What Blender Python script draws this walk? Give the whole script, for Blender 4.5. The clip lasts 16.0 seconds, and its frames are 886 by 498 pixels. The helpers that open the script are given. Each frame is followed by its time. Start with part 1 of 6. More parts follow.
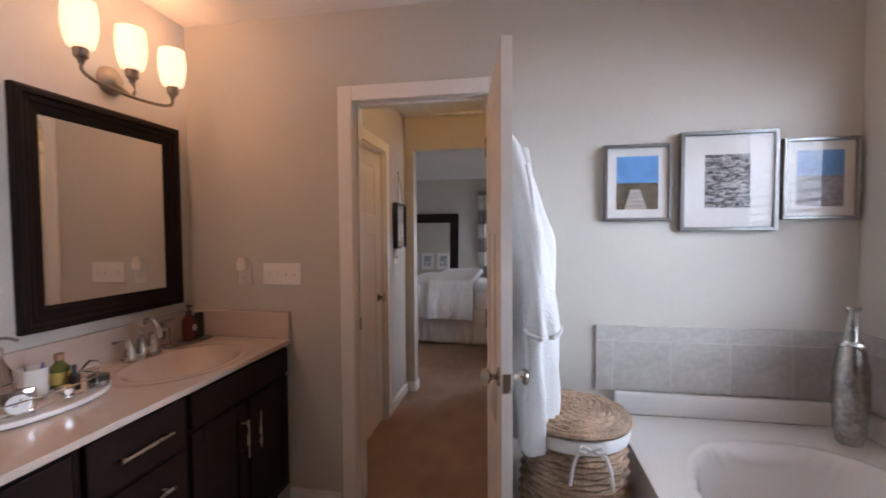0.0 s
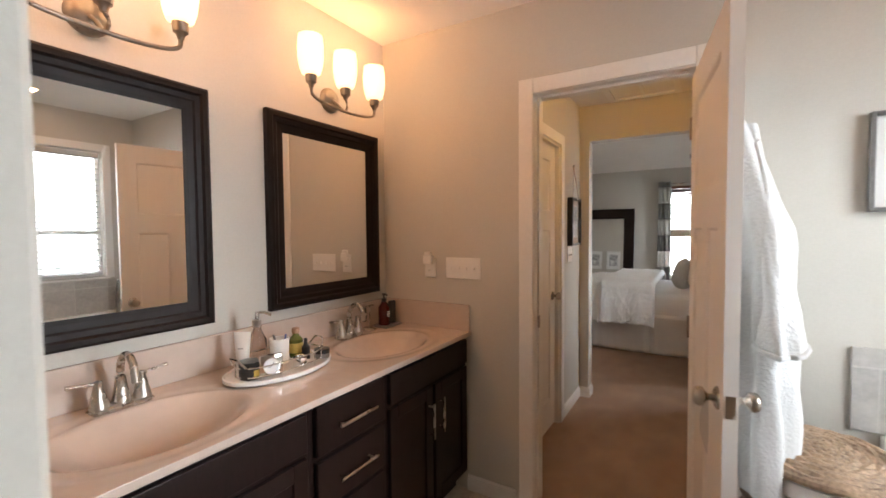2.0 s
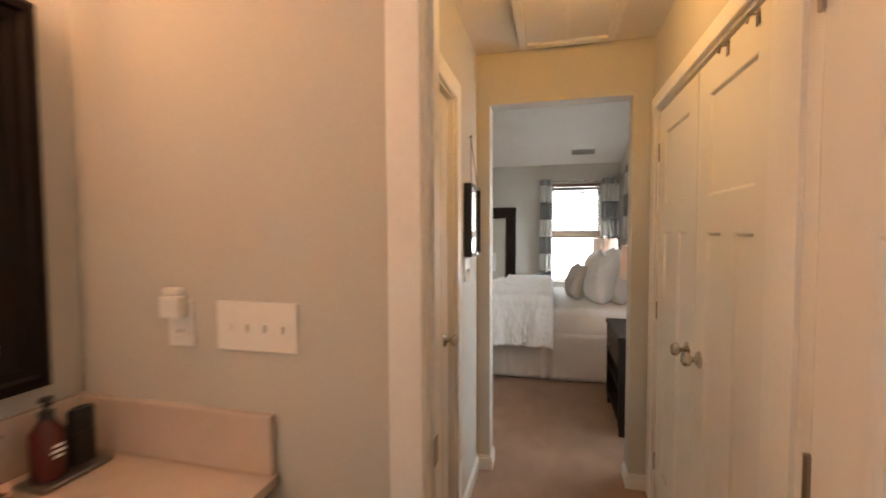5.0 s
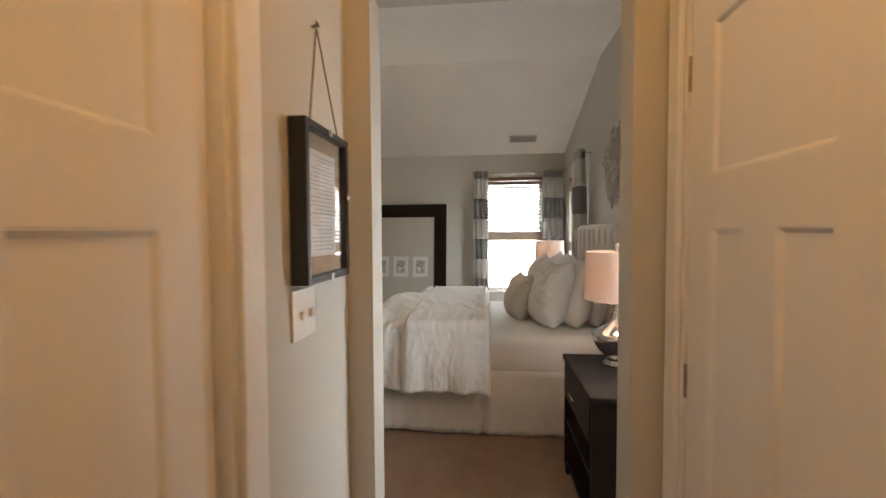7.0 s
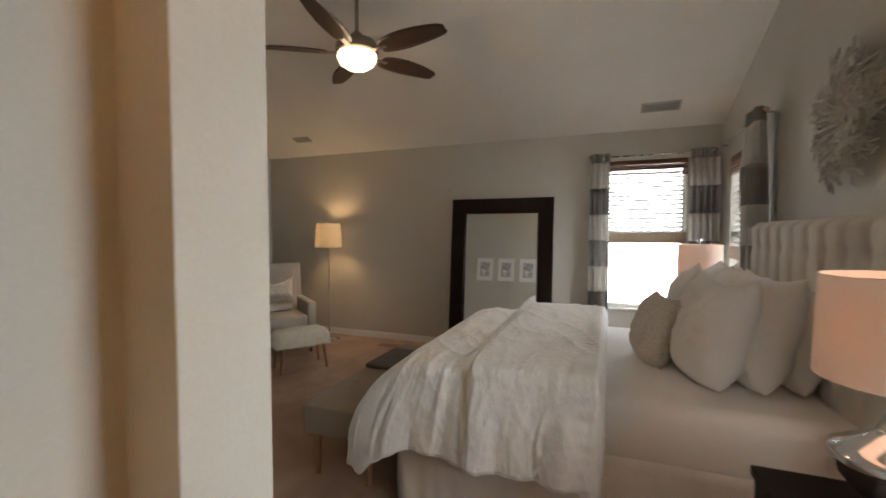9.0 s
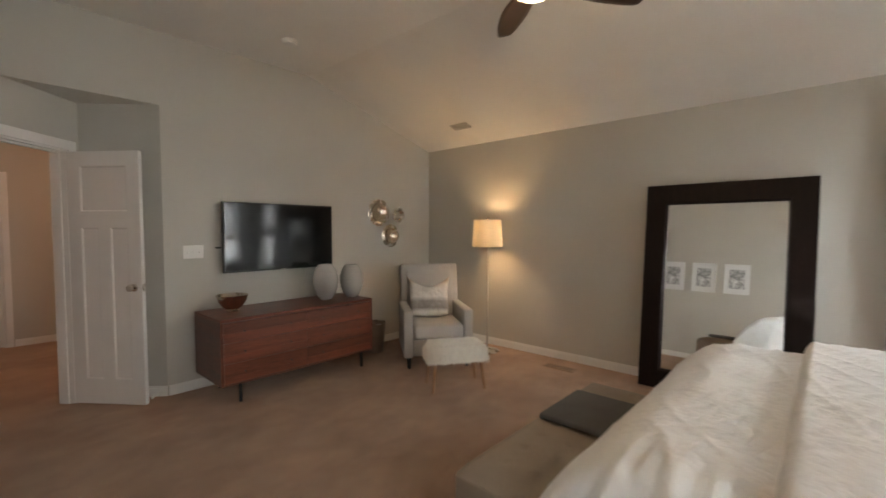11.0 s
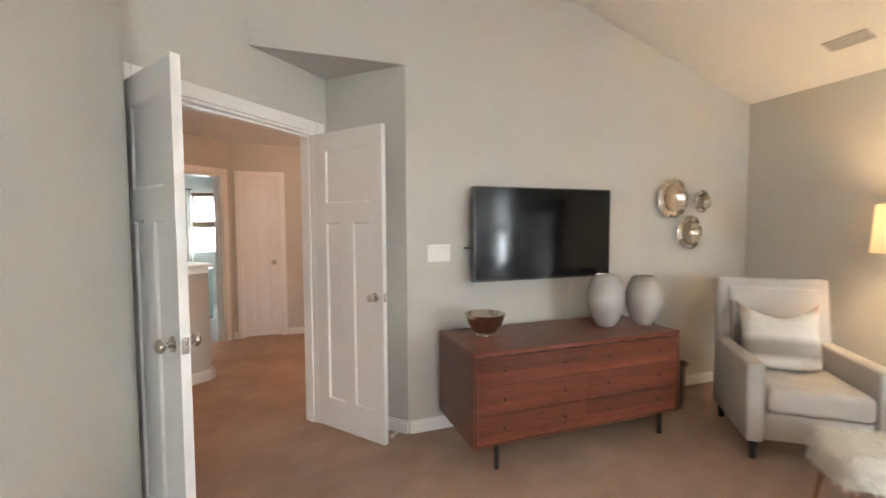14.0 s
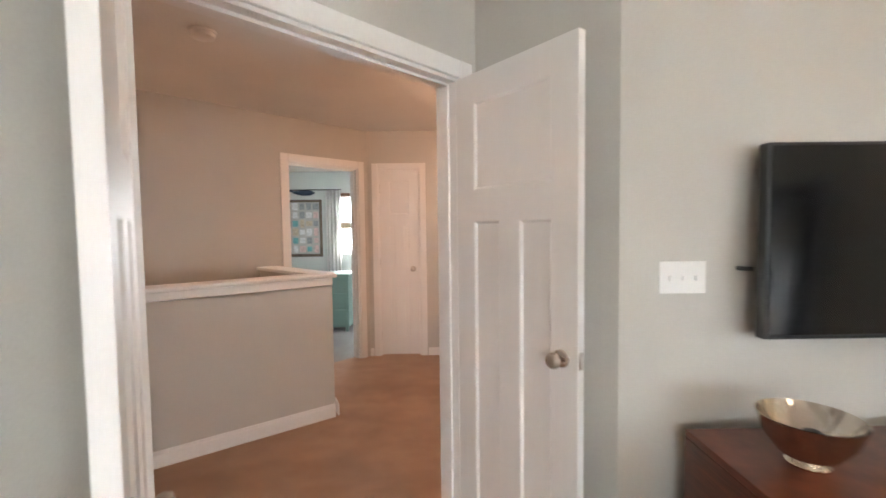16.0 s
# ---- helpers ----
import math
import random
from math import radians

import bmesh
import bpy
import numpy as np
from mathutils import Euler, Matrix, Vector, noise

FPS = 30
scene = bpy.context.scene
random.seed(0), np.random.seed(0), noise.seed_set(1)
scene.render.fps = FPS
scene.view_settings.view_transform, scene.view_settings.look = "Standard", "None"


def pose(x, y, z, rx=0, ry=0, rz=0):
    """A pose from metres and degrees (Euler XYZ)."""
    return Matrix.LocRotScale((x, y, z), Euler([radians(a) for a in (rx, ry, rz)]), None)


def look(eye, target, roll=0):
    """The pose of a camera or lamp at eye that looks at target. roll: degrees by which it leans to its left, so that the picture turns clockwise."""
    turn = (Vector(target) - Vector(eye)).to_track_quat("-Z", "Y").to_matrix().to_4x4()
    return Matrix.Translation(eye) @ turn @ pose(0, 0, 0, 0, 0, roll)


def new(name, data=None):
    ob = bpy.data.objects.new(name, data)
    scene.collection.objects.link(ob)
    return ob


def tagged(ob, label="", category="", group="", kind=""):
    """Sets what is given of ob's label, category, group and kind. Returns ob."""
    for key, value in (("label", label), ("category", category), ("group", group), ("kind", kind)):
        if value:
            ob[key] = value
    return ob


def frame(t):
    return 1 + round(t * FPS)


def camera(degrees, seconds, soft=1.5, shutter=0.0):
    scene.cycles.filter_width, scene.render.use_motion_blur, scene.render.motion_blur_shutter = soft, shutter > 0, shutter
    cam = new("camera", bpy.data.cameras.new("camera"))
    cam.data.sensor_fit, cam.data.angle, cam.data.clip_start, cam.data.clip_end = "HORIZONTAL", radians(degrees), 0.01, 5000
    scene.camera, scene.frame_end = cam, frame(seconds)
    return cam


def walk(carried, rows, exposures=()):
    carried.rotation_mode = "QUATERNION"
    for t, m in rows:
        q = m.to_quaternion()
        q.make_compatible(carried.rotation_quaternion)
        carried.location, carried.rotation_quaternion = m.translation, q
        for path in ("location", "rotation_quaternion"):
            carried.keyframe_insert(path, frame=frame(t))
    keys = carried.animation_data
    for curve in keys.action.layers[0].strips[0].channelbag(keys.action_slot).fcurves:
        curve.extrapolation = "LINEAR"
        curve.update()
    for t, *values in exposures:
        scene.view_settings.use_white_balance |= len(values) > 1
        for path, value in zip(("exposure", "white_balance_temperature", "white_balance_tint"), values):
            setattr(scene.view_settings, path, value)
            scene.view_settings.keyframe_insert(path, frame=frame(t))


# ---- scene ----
cam = camera(92.3, 16.0, soft=1.6, shutter=0.5)
PATH = [
    (0, (0.306, 0.312, 1.43), (-0.033, 2.282, 1.354), -0.4),
    (0.5, (0.288, 0.299, 1.425), (-0.26, 2.221, 1.349), -0.5),
    (1, (0.265, 0.285, 1.426), (-0.496, 2.133, 1.349), -0.5),
    (1.5, (0.254, 0.285, 1.423), (-0.676, 2.054, 1.344), -0.5),
    (2, (0.203, 0.322, 1.421), (-0.831, 2.033, 1.34), -0.5),
    (2.5, (0.115, 0.42, 1.432), (-0.949, 2.112, 1.347), -0.3),
    (3, (0.032, 0.552, 1.417), (-1.028, 2.247, 1.333), -0.5),
    (3.5, (-0.036, 0.764, 1.423), (-1.027, 2.5, 1.333), -0.4),
    (4, (-0.12, 0.981, 1.431), (-0.963, 2.793, 1.34), -0.2),
    (4.5, (-0.216, 1.232, 1.439), (-0.882, 3.116, 1.348), -0.2),
    (5, (-0.248, 1.524, 1.441), (-0.74, 3.461, 1.352), -0.3),
    (5.2, (-0.26, 1.651, 1.436), (-0.667, 3.607, 1.35), -0.2),
    (7.5, (-0.224, 3.011, 1.422), (-0.429, 4.999, 1.342), -0.3),
    (8, (-0.174, 3.28, 1.423), (-0.545, 5.244, 1.349), -0.5),
    (8.5, (-0.188, 3.529, 1.411), (-0.745, 5.448, 1.338), -0.2),
    (9, (-0.212, 3.738, 1.418), (-0.944, 5.597, 1.337), 0.0),
    (10.2, (-0.4, 4.26, 1.412), (-1.56, 5.9, 1.324), 0.0),
    (11.5, (-0.983, 4.467, 1.408), (-2.433, 5.841, 1.317), 0.1),
    (12, (-1.189, 4.533, 1.414), (-2.754, 5.774, 1.32), 0.3),
    (12.5, (-1.402, 4.571, 1.401), (-3.059, 5.686, 1.304), 0.0),
    (13, (-1.605, 4.654, 1.415), (-3.336, 5.651, 1.317), -0.0),
    (13.5, (-1.878, 4.691, 1.413), (-3.687, 5.538, 1.31), -0.0),
    (14, (-2.15, 4.754, 1.396), (-4.029, 5.429, 1.292), -0.3),
    (14.5, (-2.441, 4.848, 1.407), (-4.371, 5.364, 1.302), -0.6),
    (15, (-2.754, 4.851, 1.412), (-4.72, 5.203, 1.305), -0.4),
    (15.5, (-3.091, 4.854, 1.396), (-5.081, 5.021, 1.29), -0.5),
    (16, (-3.38, 4.842, 1.404), (-5.377, 4.859, 1.303), -0.7),
]
EXPOSURES = [(0, -0.9, 5850, 17), (1.0, -0.62, 6250, 14), (2.0, -0.38, 6550, 11), (3.5, -0.25, 6700, 10), (5.2, 0.05, 6650, 9), (7.5, -0.25, 7050, 10),
             (9.2, -0.5, 7000, 11), (11.3, 0.33, 6900, 10), (12.5, 0.88, 6800, 10), (14.0, 1.33, 6450, 9), (16.0, 1.53, 6400, 10)]
walk(cam, [(t, look(e, g, r)) for t, e, g, r in PATH], EXPOSURES)

# ---- world and large lights ----
world = bpy.data.worlds.new("sky")
scene.world = world
world.use_nodes = True
_sky = world.node_tree.nodes.new("ShaderNodeTexSky")
_sky.sky_type = "NISHITA"
_sky.sun_disc = False
_sky.sun_elevation, _sky.sun_rotation = radians(50), radians(200)
_bg = world.node_tree.nodes["Background"]
world.node_tree.links.new(_sky.outputs["Color"], _bg.inputs["Color"])
_bg.inputs["Strength"].default_value = 0.12
_sun = bpy.data.lights.new("sun", "SUN")
_sun.energy, _sun.angle, _sun.color = 1.2, radians(12), (1.0, 0.95, 0.88)
new("sun", _sun).matrix_world = look((4, -20, 24), (0, 0, 0))


def area(name, place, aim, w, h, watts, color):
    """A window's share of the sky's light."""
    li = bpy.data.lights.new(name, "AREA")
    li.shape, li.size, li.size_y, li.energy, li.color = "RECTANGLE", w, h, watts, color
    new(name, li).matrix_world = look(place, aim)


def bulb(name, place, watts, color, radius=0.04):
    li = bpy.data.lights.new(name, "POINT")
    li.energy, li.color, li.shadow_soft_size = watts, color, radius
    new(name, li).matrix_world = Matrix.Translation(place)


DAY = (0.86, 0.94, 1.0)
WARM = (1.0, 0.46, 0.21)
area("daylight_far_window", (0.11, 8.83, 1.38), (0.11, 4.0, 1.38), 0.76, 1.5, 54, DAY)
area("daylight_head_window_far", (0.95, 7.90, 1.42), (-4, 7.9, 1.42), 0.78, 1.33, 54, DAY)
area("daylight_head_window_near", (0.95, 4.75, 1.42), (-4, 6.35, 1.42), 0.78, 1.33, 43, DAY)
area("daylight_bath_window", (1.87, 1.62, 1.61), (-2, 1.62, 1.61), 0.95, 1.14, 122, DAY)
area("daylight_spare_room", (-11.38, 3.45, 1.5), (-8, 3.45, 1.3), 0.8, 1.1, 85, DAY)
bulb("landing_bulb", (-5.6, 1.6, 2.15), 42, (1.0, 0.58, 0.38), 0.12)
bulb("landing_bulb_back", (-6.6, 5.6, 2.2), 13, (1.0, 0.58, 0.38), 0.12)

# ---- materials ----


def mat(name, color, rough=0.6, metal=0.0, vary=0.06, size=6.0, fine=90.0, bump=0.0, bump_size=None, spec=0.5, random=0.0, coat=0.0, emit=None, sheen=0.0, stretch=(1, 1, 1), tint=None):
    """A surface with broad and fine variation of colour, and relief, at sizes in metres' inverse."""
    m = bpy.data.materials.new(name)
    m.use_nodes = True
    nt = m.node_tree
    b = nt.nodes["Principled BSDF"]
    n, link = nt.nodes.new, nt.links.new
    b.inputs["Metallic"].default_value = metal
    b.inputs["Roughness"].default_value = rough
    b.inputs["Specular IOR Level"].default_value = spec
    b.inputs["Coat Weight"].default_value = coat
    b.inputs["Sheen Weight"].default_value = sheen
    co = n("ShaderNodeTexCoord")
    mp = n("ShaderNodeMapping")
    mp.inputs["Scale"].default_value = stretch
    link(co.outputs["Object"], mp.inputs["Vector"])
    big, small = n("ShaderNodeTexNoise"), n("ShaderNodeTexNoise")
    big.inputs["Scale"].default_value, big.inputs["Detail"].default_value = size, 5
    small.inputs["Scale"].default_value, small.inputs["Detail"].default_value = fine, 4
    link(mp.outputs["Vector"], big.inputs["Vector"])
    link(mp.outputs["Vector"], small.inputs["Vector"])
    add = n("ShaderNodeMath")
    add.operation = "MULTIPLY_ADD"
    add.inputs[1].default_value = 0.55
    link(small.outputs["Fac"], add.inputs[0])
    half = n("ShaderNodeMath")
    half.operation = "MULTIPLY"
    half.inputs[1].default_value = 0.5
    link(big.outputs["Fac"], half.inputs[0])
    link(half.outputs[0], add.inputs[2])
    ramp = n("ShaderNodeValToRGB")
    lo = [c * (1 - vary * 2) for c in color]
    hi = [min(c * (1 + vary * 2), 0.95) for c in (tint or color)]
    ramp.color_ramp.elements[0].position, ramp.color_ramp.elements[1].position = 0.3, 0.75
    ramp.color_ramp.elements[0].color, ramp.color_ramp.elements[1].color = (*lo, 1), (*hi, 1)
    link(add.outputs[0], ramp.inputs["Fac"])
    out = ramp.outputs["Color"]
    if random:
        info, hsv, rng = n("ShaderNodeObjectInfo"), n("ShaderNodeHueSaturation"), n("ShaderNodeMapRange")
        rng.inputs["To Min"].default_value, rng.inputs["To Max"].default_value = 1 - random, 1 + random
        link(info.outputs["Random"], rng.inputs["Value"])
        link(rng.outputs[0], hsv.inputs["Value"])
        link(out, hsv.inputs["Color"])
        out = hsv.outputs["Color"]
    link(out, b.inputs["Base Color"])
    rr = n("ShaderNodeMapRange")
    rr.inputs["To Min"].default_value, rr.inputs["To Max"].default_value = max(rough - 0.07, 0.02), min(rough + 0.07, 1)
    link(big.outputs["Fac"], rr.inputs["Value"])
    if metal < 0.99 or rough > 0.12:
        link(rr.outputs[0], b.inputs["Roughness"])
    if bump:
        bp = n("ShaderNodeBump")
        bp.inputs["Strength"].default_value, bp.inputs["Distance"].default_value = bump, 0.01
        src = small
        if bump_size:
            src = n("ShaderNodeTexNoise")
            src.inputs["Scale"].default_value, src.inputs["Detail"].default_value = bump_size, 6
            link(mp.outputs["Vector"], src.inputs["Vector"])
        link(src.outputs["Fac"], bp.inputs["Height"])
        link(bp.outputs["Normal"], b.inputs["Normal"])
    if emit:
        b.inputs["Emission Color"].default_value = (*emit[:3], 1)
        b.inputs["Emission Strength"].default_value = emit[3]
    return m


def glass_mat(name, color=(1, 1, 1), rough=0.0, trans=1.0, ior=1.45):
    m = mat(name, color, rough, vary=0.0)
    b = m.node_tree.nodes["Principled BSDF"]
    for k in list(b.inputs["Roughness"].links):
        m.node_tree.links.remove(k)
    b.inputs["Roughness"].default_value = rough
    b.inputs["Transmission Weight"].default_value = trans
    b.inputs["IOR"].default_value = ior
    return m


def sheet(m, through_color, share):
    """Let part of the light through a thin surface."""
    nt = m.node_tree
    mix, tr = nt.nodes.new("ShaderNodeMixShader"), nt.nodes.new("ShaderNodeBsdfTranslucent")
    tr.inputs["Color"].default_value = (*through_color, 1)
    mix.inputs[0].default_value = share
    nt.links.new(nt.nodes["Principled BSDF"].outputs[0], mix.inputs[1])
    nt.links.new(tr.outputs[0], mix.inputs[2])
    nt.links.new(mix.outputs[0], nt.nodes["Material Output"].inputs["Surface"])
    return m


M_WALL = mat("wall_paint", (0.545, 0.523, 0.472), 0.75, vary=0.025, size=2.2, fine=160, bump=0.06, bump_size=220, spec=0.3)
M_CEIL = mat("ceiling_paint", (0.79, 0.765, 0.72), 0.85, vary=0.03, size=2, fine=140, bump=0.12, bump_size=120, spec=0.2)
M_TRIM = mat("white_trim", (0.80, 0.785, 0.755), 0.38, vary=0.02, size=3, fine=60, bump=0.03, bump_size=60)
M_DOOR = mat("white_door_paint", (0.77, 0.75, 0.72), 0.4, vary=0.012, size=4, fine=50, bump=0.06, bump_size=70, stretch=(8, 8, 1))
M_CARPET = mat("beige_carpet", (0.48, 0.318, 0.226), 0.98, vary=0.16, size=2.2, fine=320, bump=0.9, bump_size=420, spec=0.05, sheen=0.15)


def trodden(m, scale, low, high):
    """Patches where a pile lies one way or the other, from footsteps and the vacuum cleaner."""
    nt = m.node_tree
    b = nt.nodes["Principled BSDF"]
    src = b.inputs["Base Color"].links[0].from_socket
    co, mp, nz, rg, mx = (nt.nodes.new(k) for k in ("ShaderNodeTexCoord", "ShaderNodeMapping", "ShaderNodeTexNoise", "ShaderNodeMapRange", "ShaderNodeMix"))
    mp.inputs["Rotation"].default_value = (0, 0, 0.6)
    mp.inputs["Scale"].default_value = (1.0, 0.55, 1.0)
    nz.inputs["Scale"].default_value, nz.inputs["Detail"].default_value, nz.inputs["Distortion"].default_value = scale, 3.5, 0.25
    rg.interpolation_type = "SMOOTHSTEP"
    rg.inputs["From Min"].default_value, rg.inputs["From Max"].default_value = 0.34, 0.68
    rg.inputs["To Min"].default_value, rg.inputs["To Max"].default_value = low, high
    mx.data_type, mx.blend_type = "RGBA", "MULTIPLY"
    mx.inputs["Factor"].default_value = 1.0
    nt.links.new(co.outputs["Object"], mp.inputs["Vector"])
    nt.links.new(mp.outputs["Vector"], nz.inputs["Vector"])
    nt.links.new(nz.outputs["Fac"], rg.inputs["Value"])
    nt.links.new(src, mx.inputs["A"])
    nt.links.new(rg.outputs[0], mx.inputs["B"])
    nt.links.new(mx.outputs["Result"], b.inputs["Base Color"])


trodden(M_CARPET, 8.0, 0.95, 1.06)
M_CARPET2 = mat("grey_carpet", (0.36, 0.34, 0.33), 0.98, vary=0.12, size=3, fine=300, bump=0.9, bump_size=420, spec=0.05)
M_VINYL = mat("bath_floor_tile", (0.52, 0.47, 0.42), 0.4, vary=0.1, size=5, fine=40, random=0.06)
M_GROUT = mat("grout", (0.56, 0.54, 0.51), 0.9, vary=0.06)
M_TILE = mat("grey_ceramic_tile", (0.46, 0.445, 0.42), 0.35, vary=0.09, size=7, fine=45, random=0.07, bump=0.05, bump_size=30)
M_ESPRESSO = mat("espresso_wood", (0.0105, 0.0045, 0.0036), 0.44, vary=0.22, size=5, fine=40, stretch=(6, 6, 0.7), bump=0.08, bump_size=60, spec=0.2)
M_FRAMEDK = mat("espresso_frame", (0.010, 0.0060, 0.0052), 0.46, vary=0.05, size=6, fine=60, spec=0.16)
M_MARBLE = mat("cultured_marble", (0.56, 0.46, 0.39), 0.16, vary=0.03, size=4, fine=25, coat=0.35)
M_NICKEL = mat("brushed_nickel", (0.52, 0.48, 0.43), 0.27, 1.0, vary=0.04, size=20, fine=200)
M_BRONZE = mat("dark_bronze_nickel", (0.33, 0.28, 0.24), 0.3, 1.0, vary=0.06, size=20, fine=200)
M_POLE = mat("satin_nickel", (0.50, 0.46, 0.41), 0.5, 1.0, vary=0.04, size=20, fine=200)
M_CHROME = mat("chrome", (0.8, 0.8, 0.8), 0.08, 1.0, vary=0.02)
M_MIRROR = mat("mirror_silver", (0.88, 0.89, 0.88), 0.015, 1.0, vary=0.0)
M_SHADEGL = mat("lit_frosted_glass", (0.9, 0.85, 0.75), 0.4, vary=0.02, emit=(1.0, 0.68, 0.38, 2.3))
M_FANGL = mat("lit_fan_glass", (0.9, 0.87, 0.8), 0.35, vary=0.02, emit=(1.0, 0.80, 0.55, 5.0))
M_LAMPSH = sheet(mat("linen_lamp_shade", (0.75, 0.66, 0.52), 0.85, vary=0.06, fine=200, bump=0.2, bump_size=260), (0.86, 0.82, 0.74), 0.40)
M_PEACHSH = sheet(mat("peach_lamp_shade", (0.80, 0.70, 0.65), 0.85, vary=0.03, fine=220, bump=0.15, bump_size=260), (0.86, 0.74, 0.66), 0.30)
M_WHITEFAB = mat("white_cotton", (0.80, 0.79, 0.785), 0.9, vary=0.02, size=5, fine=240, bump=0.16, bump_size=170, spec=0.15, sheen=0.1)
M_DUVET = mat("crinkled_white_cotton", (0.82, 0.815, 0.81), 0.9, vary=0.02, size=5, fine=240, bump=0.7, bump_size=34, spec=0.15, sheen=0.1, stretch=(1, 1, 0.6))
M_SHEET = mat("ivory_sheet", (0.80, 0.78, 0.765), 0.9, vary=0.02, size=4, fine=240, bump=0.12, bump_size=150, spec=0.15)
M_SKIRT = mat("bed_skirt_linen", (0.80, 0.78, 0.775), 0.92, vary=0.04, size=5, fine=240, bump=0.2, bump_size=60, spec=0.12)
M_TUFT = mat("cream_upholstery", (0.62, 0.575, 0.52), 0.9, vary=0.04, size=8, fine=260, bump=0.3, bump_size=300)
M_GREYUP = mat("pale_grey_upholstery", (0.50, 0.475, 0.445), 0.92, vary=0.06, size=8, fine=300, bump=0.3, bump_size=350)
M_BENCHUP = mat("taupe_upholstery", (0.29, 0.235, 0.185), 0.92, vary=0.08, size=8, fine=300, bump=0.3, bump_size=350)
M_THROW = mat("grey_throw", (0.10, 0.095, 0.09), 0.95, vary=0.12, size=8, fine=260, bump=0.4, bump_size=200)
M_CURT_W = sheet(mat("white_curtain_band", (0.76, 0.74, 0.71), 0.9, vary=0.03, fine=220), (0.85, 0.83, 0.80), 0.42)
M_CURT_G = sheet(mat("grey_curtain_band", (0.38, 0.375, 0.37), 0.9, vary=0.05, fine=220), (0.48, 0.465, 0.45), 0.42)
M_BAMBOO = mat("woven_wood_shade", (0.22, 0.105, 0.055), 0.7, vary=0.3, size=10, fine=160, stretch=(0.4, 0.4, 6), bump=0.3, bump_size=90)
# hem of the same weave; daylight through it is put into a lighter tan
M_HEM = mat("backlit_tan_hem", (0.34, 0.25, 0.18), 0.75, vary=0.25, size=10, fine=160, stretch=(0.4, 0.4, 6), bump=0.3, bump_size=90)
M_SLAT = sheet(mat("white_blind_slat", (0.60, 0.60, 0.595), 0.5, vary=0.02), (0.9, 0.9, 0.9), 0.02)
M_WALNUT = mat("reddish_walnut", (0.105, 0.029, 0.016), 0.33, vary=0.24, size=3.4, fine=26, stretch=(0.5, 0.5, 7), bump=0.02, bump_size=30, random=0.34, coat=0.15, tint=(0.15, 0.045, 0.024))
M_BLACK = mat("black_metal", (0.016, 0.015, 0.015), 0.4, vary=0.15)
M_SCREEN = mat("tv_screen", (0.006, 0.006, 0.007), 0.10, vary=0.1, spec=0.42)
M_BEZEL = mat("tv_bezel", (0.012, 0.012, 0.012), 0.3, vary=0.1)
M_NSTAND = mat("black_brown_nightstand", (0.016, 0.010, 0.0085), 0.5, spec=0.3, vary=0.25, size=6, fine=60, stretch=(1, 6, 6))
M_PLASTIC = mat("white_plastic", (0.80, 0.78, 0.74), 0.35, vary=0.015)
M_WICKER = mat("wicker_cane", (0.25, 0.165, 0.105), 0.6, vary=0.3, size=14, fine=120, bump=0.3, bump_size=140, tint=(0.38, 0.27, 0.18))
M_TERRY = mat("white_terry", (0.54, 0.54, 0.535), 0.98, vary=0.03, size=14, fine=320, bump=0.4, bump_size=110, spec=0.08, sheen=0.2)
M_TUB = mat("white_acrylic", (0.80, 0.79, 0.77), 0.15, vary=0.015, size=3, coat=0.3)
M_VASE = mat("hammered_silver", (0.42, 0.41, 0.38), 0.22, 1.0, vary=0.25, size=12, fine=70, bump=0.5, bump_size=24)
M_BLADE = mat("dark_fan_blade", (0.045, 0.022, 0.013), 0.45, vary=0.3, size=6, fine=60, stretch=(1, 6, 6))
M_FUR = mat("ivory_fur", (0.88, 0.845, 0.775), 0.98, vary=0.05, size=20, fine=260, bump=0.3, bump_size=180, sheen=0.3)
M_OAK = mat("pale_leg_wood", (0.36, 0.20, 0.11), 0.5, vary=0.2, size=8, fine=80, stretch=(6, 6, 1))
M_WHGLASS = mat("pearl_white_glass", (0.76, 0.75, 0.72), 0.12, vary=0.02, size=14, fine=50, bump=0.16, bump_size=30, coat=0.6)
M_WHGLASS.node_tree.nodes["Principled BSDF"].inputs["Transmission Weight"].default_value = 0.55
M_SILVER = mat("polished_silver", (0.60, 0.55, 0.49), 0.14, 1.0, vary=0.06, size=16, fine=120, bump=0.04, bump_size=40)
M_CORAL = mat("white_resin_twigs", (0.54, 0.50, 0.455), 0.85, vary=0.12, size=14, fine=120)
M_GREY = mat("grey_grille", (0.48, 0.46, 0.43), 0.6, vary=0.06)
M_DARK = mat("dark_gap", (0.03, 0.028, 0.026), 0.9, vary=0.1)
M_PAPER = mat("white_mat_board", (0.80, 0.80, 0.79), 0.8, vary=0.015)
M_KRAFT = mat("kraft_mat_board", (0.46, 0.33, 0.22), 0.85, vary=0.06)
M_PEWTER = mat("pewter_frame", (0.24, 0.235, 0.23), 0.35, 0.8, vary=0.1)
M_GLASS = glass_mat("clear_glass")
M_TEAL = mat("teal_paint", (0.22, 0.34, 0.30), 0.5, vary=0.06)
M_SPARE = mat("pale_grey_green_paint", (0.68, 0.70, 0.67), 0.8, vary=0.02, bump=0.05, bump_size=200)
M_BACK = mat("bright_overcast_distance", (0.9, 0.9, 0.9), 1.0, vary=0.01, emit=(0.95, 0.98, 1.0, 2.2))

# ---- building helpers ----


